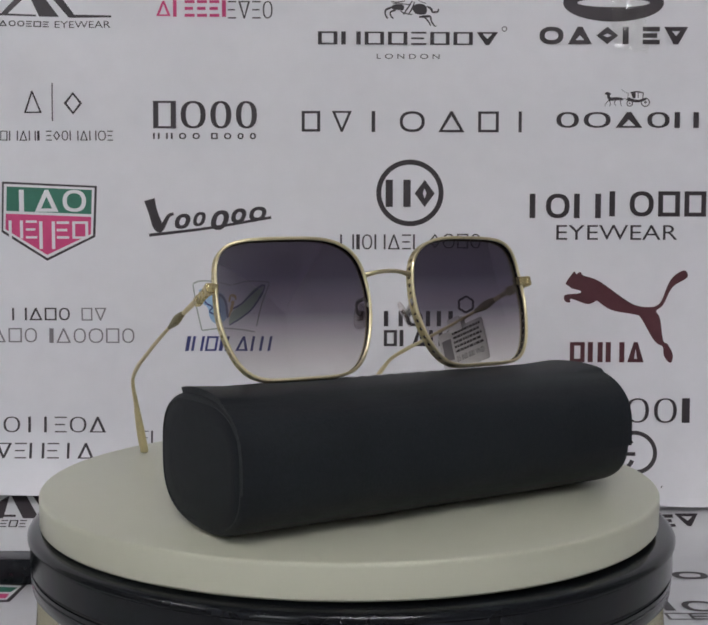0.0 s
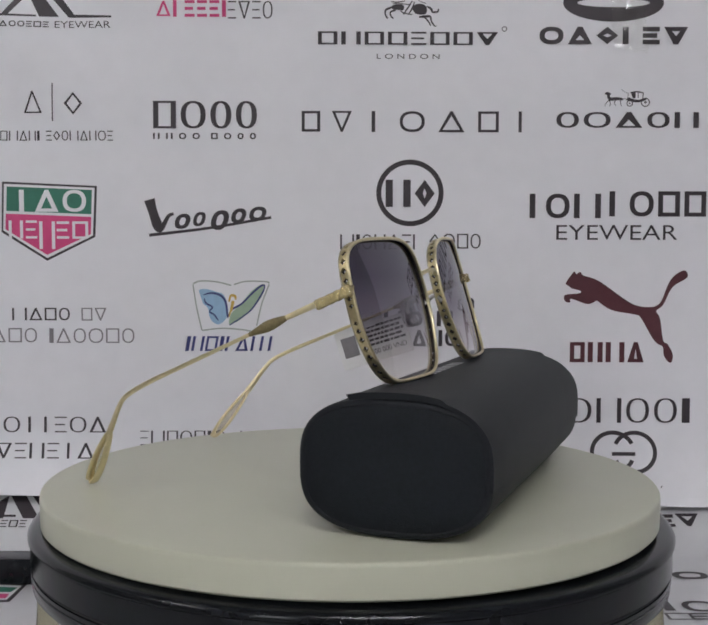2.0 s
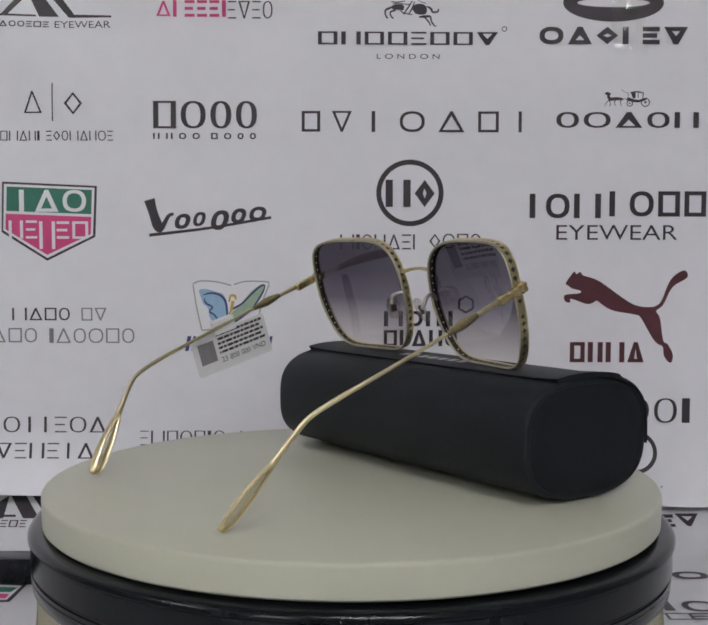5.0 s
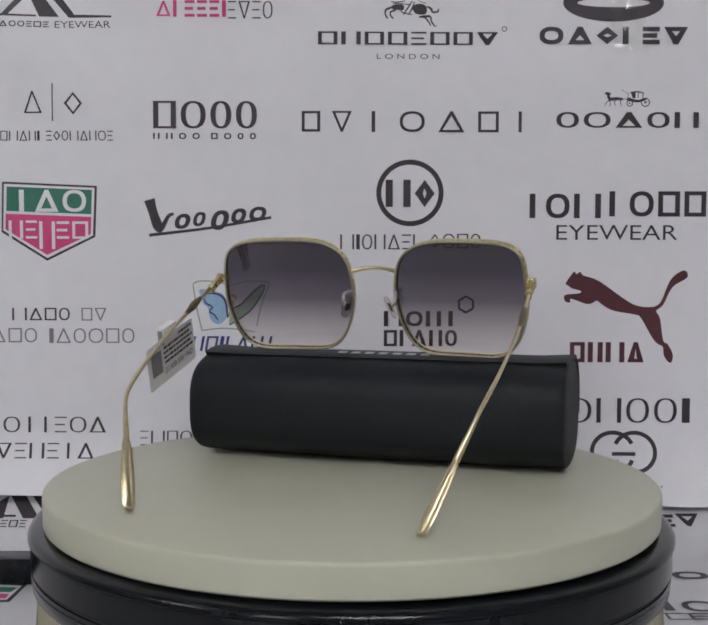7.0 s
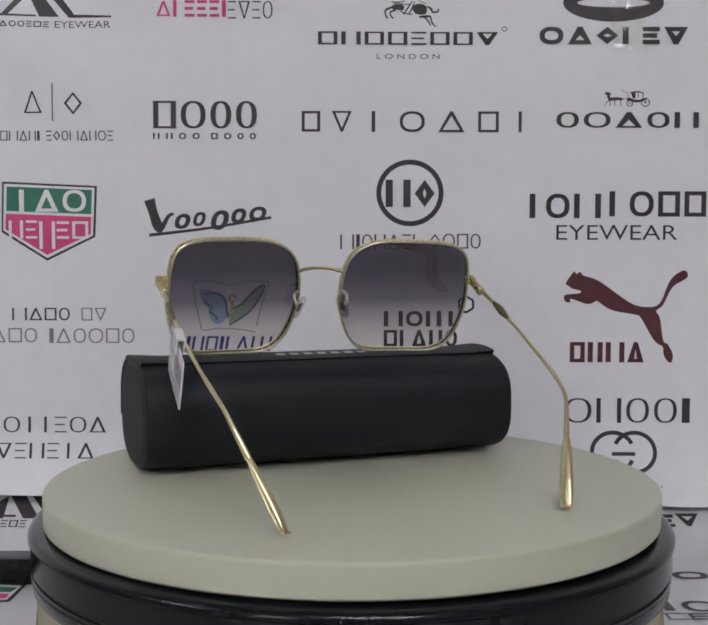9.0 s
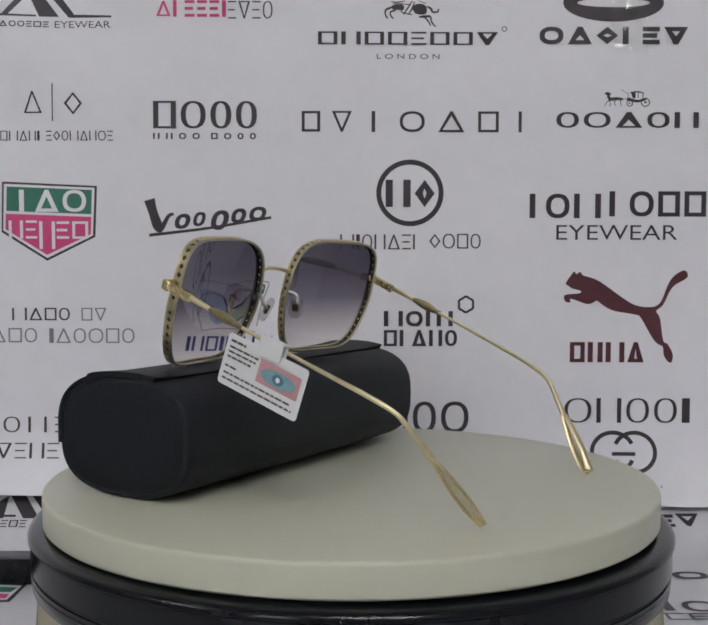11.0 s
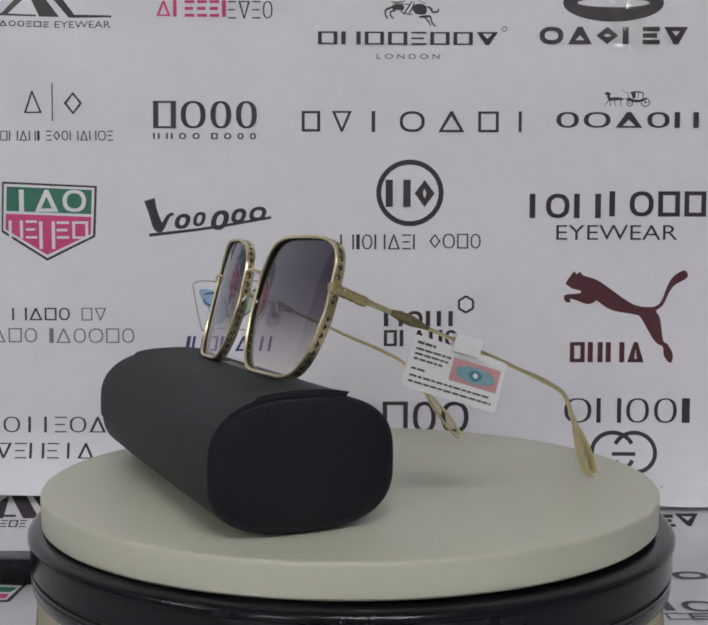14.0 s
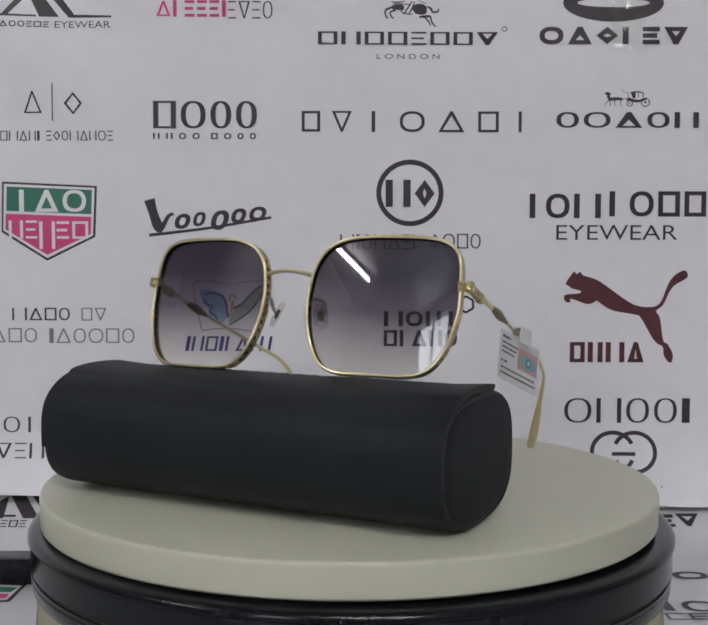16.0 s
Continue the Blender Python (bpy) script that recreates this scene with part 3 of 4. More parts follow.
    bars(INK, 21.0, -9.9, 69.5, 7.9, "mco", 0.55)
    bars(INK, 123.7, -4.3, 194.7, 9.7, "ohcci", 0.45, 0.0, 0.4)
    ring(INK, 151.1, -20.7, 13.1, 12.0, 2.3, 25, 335, 0)
    ring(INK, 163.3, -20.8, 12.8, 12.0, 2.3, -155, 155, 0)
    stroke(INK, [(150.5, -21.7, 2.03), (163.8, -21.8, 2.03)], 0)
    stroke(INK, [(177.2, -39.2, 1.27), (177.6, -39.5, 1.27)], 0)


def sheet_marks():
    sheet_shape(INK, [(-197.4, -50.3), (-194.7, -39.3), (-189.6, -36.0), (-190.4, -50.3)], 0, "emblem")
    sheet_shape(INK, [(-188.6, -36.0), (-180.0, -36.0), (-170.3, -50.4), (-179.3, -50.3)], 0, "emblem")
    sheet_shape(INK, [(-176.4, -36.1), (-169.8, -36.1), (-159.8, -50.4), (-165.3, -50.4)], 0, "emblem")
    sheet_shape(INK, [(-197.9, -47.9), (-183.9, -47.9), (-183.5, -49.4), (-197.6, -49.3)], 0, "emblem")
    sheet_bars(INK, -190.9, -56.5, -176.6, -51.6, "eme", 0.5)
    sheet_bars(INK, 174.3, -56.8, 183.3, -48.1, "e", 0.8)
    sheet_bars(INK, 184.4, -56.2, 197.6, -47.5, "v", 0.6)
    sheet_bars(INK, 164.1, -121.9, 182.2, -109.4, "c", 0.7)
    sheet_bars(INK, 145.3, -168.6, 157.8, -154.9, "l", 0.9)
    sheet_bars(INK, 154.7, -169.9, 171.2, -155.1, "o", 0.6)
    sheet_bars(INK, 143.3, -180.5, 155.3, -171.7, "w", 0.5)
    sheet_bars(INK, 154.1, -180.6, 163.0, -171.8, "e", 0.5)
    sheet_shape(INK, [(-183.7, -123.6), (-155.2, -128.2), (-155.7, -155.1), (-168.3, -156.3)], 0, "emblem")
    sheet_shape(WHITE, [(-182.2, -127.9), (-157.1, -131.0), (-158.0, -151.9), (-169.6, -152.4)], 0, "emblem")
    sheet_shape(GREEN, [(-181.2, -130.7), (-158.4, -133.8), (-159.4, -140.6), (-173.6, -140.5)], 0, "emblem")
    sheet_shape(PINK, [(-172.7, -143.2), (-159.4, -143.3), (-159.0, -149.9), (-170.5, -149.8)], 0, "emblem")


def backdrop_sheets():
    global poster, sheet
    bm = bmesh.new()
    xs, n = np.linspace(-0.62, 0.50, 225), 140
    front, back = [], []
    for x in xs:
        bottom = -0.0466 - 0.01625 * x
        zs = [bottom + (0.60 - bottom) * k / n for k in range(n + 1)]
        front.append([bm.verts.new((x, POSTER_Y - ripple(x, z), z)) for z in zs])
        back.append([bm.verts.new((x, POSTER_Y - ripple(x, z) + 0.0004, z)) for z in zs])
    for g in (front, back):
        for a, b in zip(g, g[1:]):
            for k in range(n):
                bm.faces.new((a[k], b[k], b[k + 1], a[k + 1]))
    for k in range(224):
        bm.faces.new((front[k][0], front[k + 1][0], back[k + 1][0], back[k][0]))
    poster = tagged(part("poster", bm, PAPER), "white glossy poster printed with rows of dark emblems", "poster")
    poster_marks()
    bm = bmesh.new()
    ss = list(np.linspace(-60, 0, 4)) + list(np.linspace(4, 91, 24)) + list(np.linspace(95, 560, 18))
    rows = [[bm.verts.new(on_sheet(x, -s, -2)) for x in (-420, -210, 0, 210, 420)] for s in ss]
    low = [[bm.verts.new(on_sheet(x, -s, -10)) for x in (-420, -210, 0, 210, 420)] for s in ss]
    for g in (rows, low):
        for a, b in zip(g, g[1:]):
            for k in range(4):
                bm.faces.new((a[k], a[k + 1], b[k + 1], b[k]))
    sheet = tagged(part("printed_sheet", bm, SHEET_PAPER), "white printed paper sheet sweeping from the wall onto the table", "sheet")
    sheet_marks()
    # strip of clear tape that holds the poster
    bm = bmesh.new()
    nx, nz = 9, 13

    def tape_point(i, k, thick):
        f, g = i / (nx - 1), k / (nz - 1)
        edge = 1.4 * noise.noise((i * 0.9, k * 0.7, 3.0)) if i in (0, nx - 1) or k == 0 else 0.0
        x, z = 145.5 + 19.0 * f + 3.0 * (1 - g) + edge, 204.5 + 33.0 * g - 2.5 * f * (1 - g) + edge
        fold = abs(noise.noise((x * 0.16, z * 0.10, 7.0))) + 0.6 * abs(noise.noise((x * 0.5, z * 0.3, 1.0)))
        return on_poster(x, z, 6 + thick + 34 * fold)

    sheets = [[[bm.verts.new(tape_point(i, k, thick)) for k in range(nz)] for i in range(nx)] for thick in (0, 2)]
    for g in sheets:
        for i in range(nx - 1):
            for k in range(nz - 1):
                bm.faces.new((g[i][k], g[i + 1][k], g[i + 1][k + 1], g[i][k + 1]))
    tagged(part("tape", bm, TAPE, smooth=False), "strip of clear sticky tape on the poster", "tape")


# ---- turntable ----
DISC_AT = (0.0023, 0.0, 0.0)


def turntable():
    base = empty("turntable", "black round turntable with a cream plate on clear feet", "turntable", (DISC_AT[0], 0, TABLE_Z + 0.0015))
    up = -(TABLE_Z + 0.0015)
    def ring_part(name, profile, mat):
        ob = part(name, lathe(bmesh.new(), [(r, z + up) for r, z in profile], 160), mat, base)
        ob.matrix_basis = Matrix.Translation((0, 0, -0.0008)) @ pose(0, 0, 0, 0, 0.36, 0)

    ring_part("ring", [(0.0, -0.0126), (0.117, -0.0126), (0.1262, -0.0130), (0.1280, -0.0138), (0.1287, -0.0150), (0.1287, -0.0162), (0.1277, -0.0170), (0.1279, -0.0262), (0.1271, -0.0269), (0.0, -0.0269)], BASE)
    ring_part("groove", [(0.0, -0.0268), (0.1271, -0.0268), (0.1271, -0.0277), (0.0, -0.0277)], FELT)
    ring_part("skirt", [(0.0, -0.0276), (0.1267, -0.0276), (0.1277, -0.0279), (0.1276, -0.0293), (0.1271, -0.0296), (0.1271, -0.0299), (0.1276, -0.0303), (0.1272, -0.0342), (0.1248, -0.0368), (0.118, -0.0374), (0.0, -0.0374)], BASE)
    for a in (-4, 184, 60, 120, 240, 300):
        bm = bmesh.new()
        lathe(bm, [(0, 0), (0.0046, 0), (0.0054, 0.002), (0.0048, 0.006), (0.0041, 0.018), (0.0044, up - 0.0350), (0, up - 0.0350)], 24)
        foot = part("foot", bm, FOOT, base, "yellowed clear plastic foot")
        foot.location = (0.1240 * math.cos(radians(a)), 0.1240 * math.sin(radians(a)), 0)
    top = [(0.0, 0.0118), (0.1222, 0.0118), (0.1229, 0.0116), (0.1233, 0.0111), (0.1234, 0.010), (0.1232, 0.0003), (0.1224, -0.0005), (0.0, -0.0005)]
    plate = part("plate", lathe(bmesh.new(), top, 180), DISC, base, "cream white plastic plate with a rounded edge")
    plate.location = (0, 0, up - 0.0118)
    return plate


def plug_block():
    bm = box(bmesh.new(), (-0.30, 0.0755, 0), (-0.118, 0.0915, 0.0126), 0.0012)
    for v in bm.verts:
        v.co.x += 0.2
    ob = part("power_strip", bm, BASE)
    ob.location = (-0.2, 0.0, -0.0696)
    tagged(ob, "black plastic bar lying on the printed sheet", "cable box")


# ---- spectacle case ----
CASE_HOME = pose(0.0013, 0.0497, 0.0004, 0, 0, 3.4)
HALF = 0.0832


def case_section(k, n=64, grow=0.0):
    """The case's rounded section at step k of n, from the near bottom round by the far side and over the top."""
    a = 2 * math.pi * k / n
    c, s = math.cos(a), math.sin(a)
    y = 0.0330 * math.copysign(abs(c) ** (0.80 if s > 0 else 0.82), c)
    z = 0.0228 * math.copysign(abs(s) ** (0.66 if s > 0 else 0.66), s)
    r = math.hypot(y, z)
    return y * (1 + grow / r), 0.0228 + z * (1 + grow / r)


def spectacle_case():
    thing = empty("spectacle_case", "black leatherette spectacle case with an overlapping flap", "spectacle case")
    n = 72
    bm = bmesh.new()
    rows = []
    for x, g in ((-HALF + 0.0002, -0.0026), (-HALF, -0.0020), (-HALF + 0.0003, -0.0010), (-HALF + 0.0010, -0.0003), (-HALF + 0.0026, 0.0), (-HALF * 0.5, 0.0003), (0, 0.0004), (HALF * 0.5, 0.0003), (HALF - 0.0026, 0.0), (HALF - 0.0010, -0.0003), (HALF - 0.0003, -0.0010), (HALF, -0.0020), (HALF - 0.0002, -0.0026)):
        rows.append([bm.verts.new((x, *case_section(k, n, g))) for k in range(n)])
    for a, b in zip(rows, rows[1:]):
        for k in range(n):
            bm.faces.new((a[k], a[(k + 1) % n], b[(k + 1) % n], b[k]))
    body = part("body", bm, CASE, thing)
    for sx in (-1, 1):
        bm = bmesh.new()
        rows = [[bm.verts.new((sx * x, *case_section(k, n, g))) for k in range(n)] for x, g in ((HALF - 0.004, -0.0024), (HALF - 0.0004, -0.0024), (HALF - 0.0001, -0.0029), (HALF + 0.0002, -0.009))]
        for a, b in zip(rows, rows[1:]):
            for k in range(n):
                bm.faces.new((a[k], a[(k + 1) % n], b[(k + 1) % n], b[k]))
        bm.faces.new(rows[-1])
        bm.faces.new(rows[0])
        part("end_panel", bm, CASE_END, thing, "smooth black end panel")
    # the flap wraps from the far side over the top and ends in a free edge
    bm = bmesh.new()
    first, last, m = -0.10 * n / 6.283, 1.96 * n / 6.283, 34
    grid = []
    for i in range(m + 1):
        k = first + (last - first) * i / m
        f = i / m
        lift = 0.0002 + 0.0009 * min(1.0, max(0.0, (f - 0.35) / 0.3))
        over = 0.0002 - 0.0012 * max(0.0, (f - 0.55) / 0.45) ** 1.5
        outer = []
        for j in range(13):
            x = (-1 + j / 6) * (HALF + over)
            edge = abs(-1 + j / 6)
            outer.append((x, *case_section(k, n, lift + 0.0009 * (edge > 0.98) * (f > 0.6))))
        grid.append((outer, [(p[0], *case_section(k, n, lift - 0.0013)) for p in outer]))
    top = [[bm.verts.new(p) for p in g[0]] for g in grid]
    low = [[bm.verts.new(p) for p in g[1]] for g in grid]
    for g in (top, low):
        for a, b in zip(g, g[1:]):
            for k in range(12):
                bm.faces.new((a[k], a[k + 1], b[k + 1], b[k]))
    for i in range(m):
        for c in (0, 12):
            bm.faces.new((top[i][c], top[i + 1][c], low[i + 1][c], low[i][c]))
    for c in range(12):
        bm.faces.new((top[m][c], top[m][c + 1], low[m][c + 1], low[m][c]))
        bm.faces.new((top[0][c], top[0][c + 1], low[0][c + 1], low[0][c]))
    flap = part("flap", bm, CASE, thing, "overlapping flap with a free front edge")
    # plain printed bars of the maker's mark near the free edge
    k = last - (last - first) * 0.10
    for i in range(7):
        bm = bmesh.new()
        x0 = -0.021 + i * 0.0064
        q = [(x0, k), (x0 + 0.0040, k), (x0 + 0.0040, k - 1.4), (x0, k - 1.4)]
        bm.faces.new([bm.verts.new((x, *case_section(kk, n, 0.0013))) for x, kk in q])
        part("printed_bar", bm, STITCH, flap, "pale grey printed bar", smooth=False)
    return thing


# ---- sunglasses ----
GLASSES_AT = Vector((-0.001, -0.020, 0.0))
# each lens: middle of the front wire, wrap, lean and twist in radians
RIMS = {1: (0.0400, 0.0414, 0.0728, 0.0730, 0.263, -0.0180), -1: (-0.0392, 0.0385, 0.0737, 0.1500, 0.290, 0.0040)}
HALF_WIDE, HALF_TALL = 0.02955, 0.02575


def lens_outline(a, grow=0.0):
    """Rounded square that narrows downwards; a in radians. Returns the offsets outwards and up."""
    c, s = math.cos(a), math.sin(a)
    u = math.copysign(abs(c) ** ((0.42 if c > 0 else 0.60) if s > 0 else 0.38), c) * HALF_WIDE
    v = math.copysign(abs(s) ** ((0.31 if c > 0 else 0.36) if s > 0 else 0.35), s) * HALF_TALL
    f = v / HALF_TALL
    u *= 1.0 - (0.25 if c > 0 else 0.25) * max(0.0, -f) ** 1.5 - (0.04 if c > 0 else 0.16) * max(0.0, f) ** 2
    r = math.hypot(u, v)
    return u * (1 + grow / r), v * (1 + grow / r)


def on_lens(side, u, v, depth):
    """A point u outwards and v up from the middle of one lens, depth behind its front."""
    x, y, z, wrap, lean, twist = RIMS[side]
    p = Vector((u * side, -2.8 * u * u - 0.1 * v * v - depth, v))
    m = Matrix.Rotation(-side * wrap, 3, "Z") @ Matrix.Rotation(lean, 3, "X") @ Matrix.Rotation(-twist, 3, "Y")
    return Vector((x, y, z)) + m @ p


def rim_point(side, a, grow, depth):
    u, v = lens_outline(a, grow)
    return on_lens(side, u, v, depth)


def rim_at_height(side, z, outer):
    """The rim's point at one height, on its outer or its nose side."""
    near = [rim_point(side, 2 * math.pi * i / 720, 0, 0.001) for i in range(720)]
    near = [p for i, p in enumerate(near) if (math.cos(2 * math.pi * i / 720) > 0) == outer]
    return min(near, key=lambda p: abs(p.z - z))


def even_angles(side, count):
    """Angles that step evenly along the rim."""
    fine = [2 * math.pi * i / 1440 for i in range(1441)]
    p = [rim_point(side, a, 0, 0) for a in fine]
    run = np.concatenate([[0], np.cumsum([(p[i + 1] - p[i]).length for i in range(1440)])])
    return [float(np.interp(run[-1] * i / count, run, fine)) for i in range(count)]


def sunglasses():
    thing = empty("sunglasses", "gold sunglasses with square gradient lenses and pierced rims", "sunglasses", GLASSES_AT)

    def put(name, bm, mat, parent=thing, label="", smooth=True):
        if parent is thing:
            for v in bm.verts:
                v.co -= GLASSES_AT
        return part(name, bm, mat, parent, label, smooth)

    for side in RIMS:
        # pierced band between two wires
        cells = 56
        an = even_angles(side, cells)
        bm, lining = bmesh.new(), bmesh.new()
        W = 0.0031
        for i in range(cells):
            a0, a1 = an[i], an[(i + 1) % cells] + (2 * math.pi if i == cells - 1 else 0)
            for mesh, grow in ((bm, 0.0005), (lining, -0.0003)):
                def at(fa, fd, mesh=mesh, grow=grow):
                    return mesh.verts.new(rim_point(side, a0 + (a1 - a0) * fa, grow, W * fd))

                c = [at(0, 0), at(1, 0), at(1, 1), at(0, 1)]
                wide, tall = (0.38, 0.37) if mesh is bm else (0.13, 0.13)
                holes = ((0.5, 0.5 - tall), (0.5 + wide, 0.5), (0.5, 0.5 + tall), (0.5 - wide, 0.5))
                d = [at(fa, fd) for fa, fd in holes]
                for k in range(4):
                    mesh.faces.new((c[k], c[(k + 1) % 4], d[(k + 1) % 4], d[k]))
                if mesh is bm:
                    e = [at(fa, fd, grow=-0.00015) for fa, fd in holes]
                    for k in range(4):
                        mesh.faces.new((d[k], d[(k + 1) % 4], e[(k + 1) % 4], e[k]))
        for mesh in (bm, lining):
            bmesh.ops.remove_doubles(mesh, verts=mesh.verts, dist=1e-6)
        for v in lining.verts:
            v.co -= GLASSES_AT
        rim = put("rim", bm, PALE_GOLD, thing, "gold rim pierced with a row of diamonds")
        part("rim_lining", lining, LINING, rim, "dark inner face of the pierced rim")
        fine = even_angles(side, 120)
        for name, depth, wide, mat in (("front_wire", 0.0, 0.00062, GOLD), ("back_wire", W, 0.00055, DULL_GOLD)):
            bm = bmesh.new()
            tube(bm, [(*(rim_point(side, a, 0.0, depth) - GLASSES_AT), wide, wide) for a in fine], True, 8)
            part(name, bm, mat, rim, "thin polished gold wire" if mat is GOLD else "thin dull gold wire")
        # the lens sits in the middle of the band
        bm = bmesh.new()
        rows = []
        for f in (1.0, 0.92, 0.83, 0.73, 0.62, 0.5, 0.37, 0.22, 0.1):
            row = []
            for a in fine:
                u, v = lens_outline(a, -0.0002)
                row.append(bm.verts.new(on_lens(side, u * f, v * f, 0.0012 - 0.0006 * (1 - f * f))))
            rows.append(row)
        for a, b in zip(rows, rows[1:]):
            for k in range(120):
                bm.faces.new((a[k], a[(k + 1) % 120], b[(k + 1) % 120], b[k]))
        mid = bm.verts.new(on_lens(side, 0, 0, 0.0006))
        for k in range(120):
            bm.faces.new((rows[-1][k], rows[-1][(k + 1) % 120], mid))
        put("lens", bm, LENS, thing, "gradient lens, dark mauve grey fading to clear")
    # bridge
    zb = 0.0838
    left, right = rim_at_height(-1, zb, False), rim_at_height(1, zb, False)
    path = []
    for f, rise, out, w in ((0.0, 0.0, 0.0, 0.0010), (0.25, 0.0013, 0.0012, 0.0008), (0.5, 0.0018, 0.0017, 0.0008), (0.75, 0.0013, 0.0012, 0.0008), (1.0, 0.0, 0.0, 0.0010)):
        path.append((*(left.lerp(right, f) + Vector((0, out, rise))), w, w))
    put("bridge", tube(bmesh.new(), smooth_path(path, 6), n=12), GOLD, thing)
    # nose pads: soft clear pads with a metal plate inside, on chunky silvery arms
    for side in (1, -1):
        at = rim_at_height(side, 0.0715, False)
        x = at.x + side * (-0.0006 if side > 0 else 0.0006)
        bm = bmesh.new()
        m = pose(x, at.y - 0.0075, 0.0684, 12, -side * 27, side * 28)
        bmesh.ops.create_uvsphere(bm, u_segments=24, v_segments=14, radius=1)
        for v in bm.verts:
            q = [math.copysign(abs(k) ** 0.7, k) for k in v.co]
            v.co = m @ Vector((q[0] * 0.0013, q[1] * 0.0031, q[2] * 0.0054))
        pad = put("nose_pad", bm, PAD, thing, "clear silicone nose pad")
        bm = bmesh.new()
        made = bmesh.ops.create_cube(bm, size=1, matrix=m @ Matrix.Diagonal((0.0009, 0.0028, 0.0040, 1)))["verts"]
        bmesh.ops.bevel(bm, geom=list({e for v in made for e in v.link_edges}), offset=0.0003, segments=1, affect="EDGES")
        bmesh.ops.translate(bm, verts=bm.verts, vec=-GLASSES_AT)
        part("pad_plate", bm, PLATE, pad, "small dark metal plate inside the pad")
        foot = rim_at_height(side, 0.0740, False)
        arm = smooth_path([(*foot, 0.0009, 0.0009), (foot.x + side * 0.0004, foot.y - 0.0030, 0.0748, 0.0008, 0.0008), (x + side * 0.0021, at.y - 0.0062, 0.0736, 0.0008, 0.0008), (x + side * 0.0018, at.y - 0.0074, 0.0705, 0.0008, 0.0008), (x + side * 0.0004, at.y - 0.0075, 0.0690, 0.0009, 0.0009)], 6)
        part("pad_arm", tube(bmesh.new(), [(*(Vector(q[:3]) - GLASSES_AT), q[3], q[4]) for q in arm], n=10), SILVER, pad, "bent silvery wire arm")
    # end pieces and temples
    for side, hinge, bend, tip in ((1, (0.0712, 0.0337, 0.0799), (0.0718, -0.0572, 0.0396), (0.0582, -0.0832, 0.0012)), (-1, (-0.0709, 0.0290, 0.0806), (-0.0622, -0.0662, 0.0406), (-0.0460, -0.0904, 0.0022))):
        h, b, t = Vector(hinge), Vector(bend), Vector(tip)
        along = b - h

        def spot(f, dz=0.0, out=0.0):
            p = h + along * f
            return p + Vector((side * (0.0022 * math.sin(math.pi * min(f, 1.0)) + out), 0, dz))

        bm = bmesh.new()
        d = along.normalized()
        turned = d.to_track_quat("Y", "Z").to_matrix().to_4x4()
        blocks = [(0.0062, 0.0021, 0.0138, 0.0033, 0.0003), (0.0008, 0.0027, 0.0034, 0.0040, 0.0005), (0.0044, 0.0026, 0.0026, 0.0037, 0.0007), (0.0076, 0.0026, 0.0026, 0.0036, 0.0007), (0.0116, 0.0025, 0.0034, 0.0036, 0.0004)]
        for run, wide, long, tall, bevel in blocks:
            m = Matrix.Translation(h + Vector((side * 0.0004, 0.0010, 0)) + d * run) @ turned
            made = bmesh.ops.create_cube(bm, size=1, matrix=m @ Matrix.Diagonal((wide, long, tall, 1)))["verts"]
            bmesh.ops.bevel(bm, geom=list({e for v in made for e in v.link_edges}), offset=bevel, segments=1, affect="EDGES")
        edge = rim_at_height(side, h.z, True)
        lo, hi = sorted((edge.x - side * 0.0008, h.x + side * 0.0014))
        box(bm, (lo, min(edge.y, h.y) - 0.0006, h.z - 0.0018), (hi, max(edge.y, h.y) + 0.0016, h.z + 0.0018), 0.0004)
        put("end_piece", bm, CUT_GOLD, thing, "chunky notched gold hinge block")
        rod = [(0.10, 0.0008, 0.0012), (0.24, 0.0007, 0.0009), (0.27, 0.0006, 0.0007), (0.5, 0.0007, 0.0007), (0.75, 0.0007, 0.0008), (0.88, 0.0008, 0.0009)]
        pts = [(*spot(f), w, hgt) for f, w, hgt in rod]
        d = t - b
        pts += [(*(b + along * -0.02 + d * 0.035), 0.0007, 0.0009), (*(b + d * 0.14), 0.0008, 0.0010), (*(b + d * 0.3), 0.0010, 0.0012), (*(b + d * 0.42), 0.0011, 0.0014)]
        temple = put("temple", tube(bmesh.new(), smooth_path(pts, 6), n=14), GOLD, thing, "slim gold temple arm with a bent tip")
        across = d.cross(Vector((1, 0, 0))).normalized()
        loop = []
        for k in range(40):
            a = 2 * math.pi * k / 40
            f = 0.70 - 0.285 * math.cos(a)
            half = 0.0024 * math.sin(a) * (0.55 + 0.55 * (f - 0.4) / 0.6)
            loop.append((*(b + d * f + across * half - GLASSES_AT), 0.0012 + 0.0010 * (f - 0.4), 0.0007))
        part("tip_loop", tube(bmesh.new(), loop, True, 10), GOLD, temple, "flat looped gold temple tip")
        bm = bmesh.new()
        for o in (-0.0004, 0.0004):
            bm.faces.new([bm.verts.new(Vector(q[:3]) + Vector((o, 0, 0))) for q in loop])
        part("tip_fill", bm, FILL, temple, "clear cream plastic inside the loop", smooth=False)
        shift = 0.0 if side > 0 else -0.03
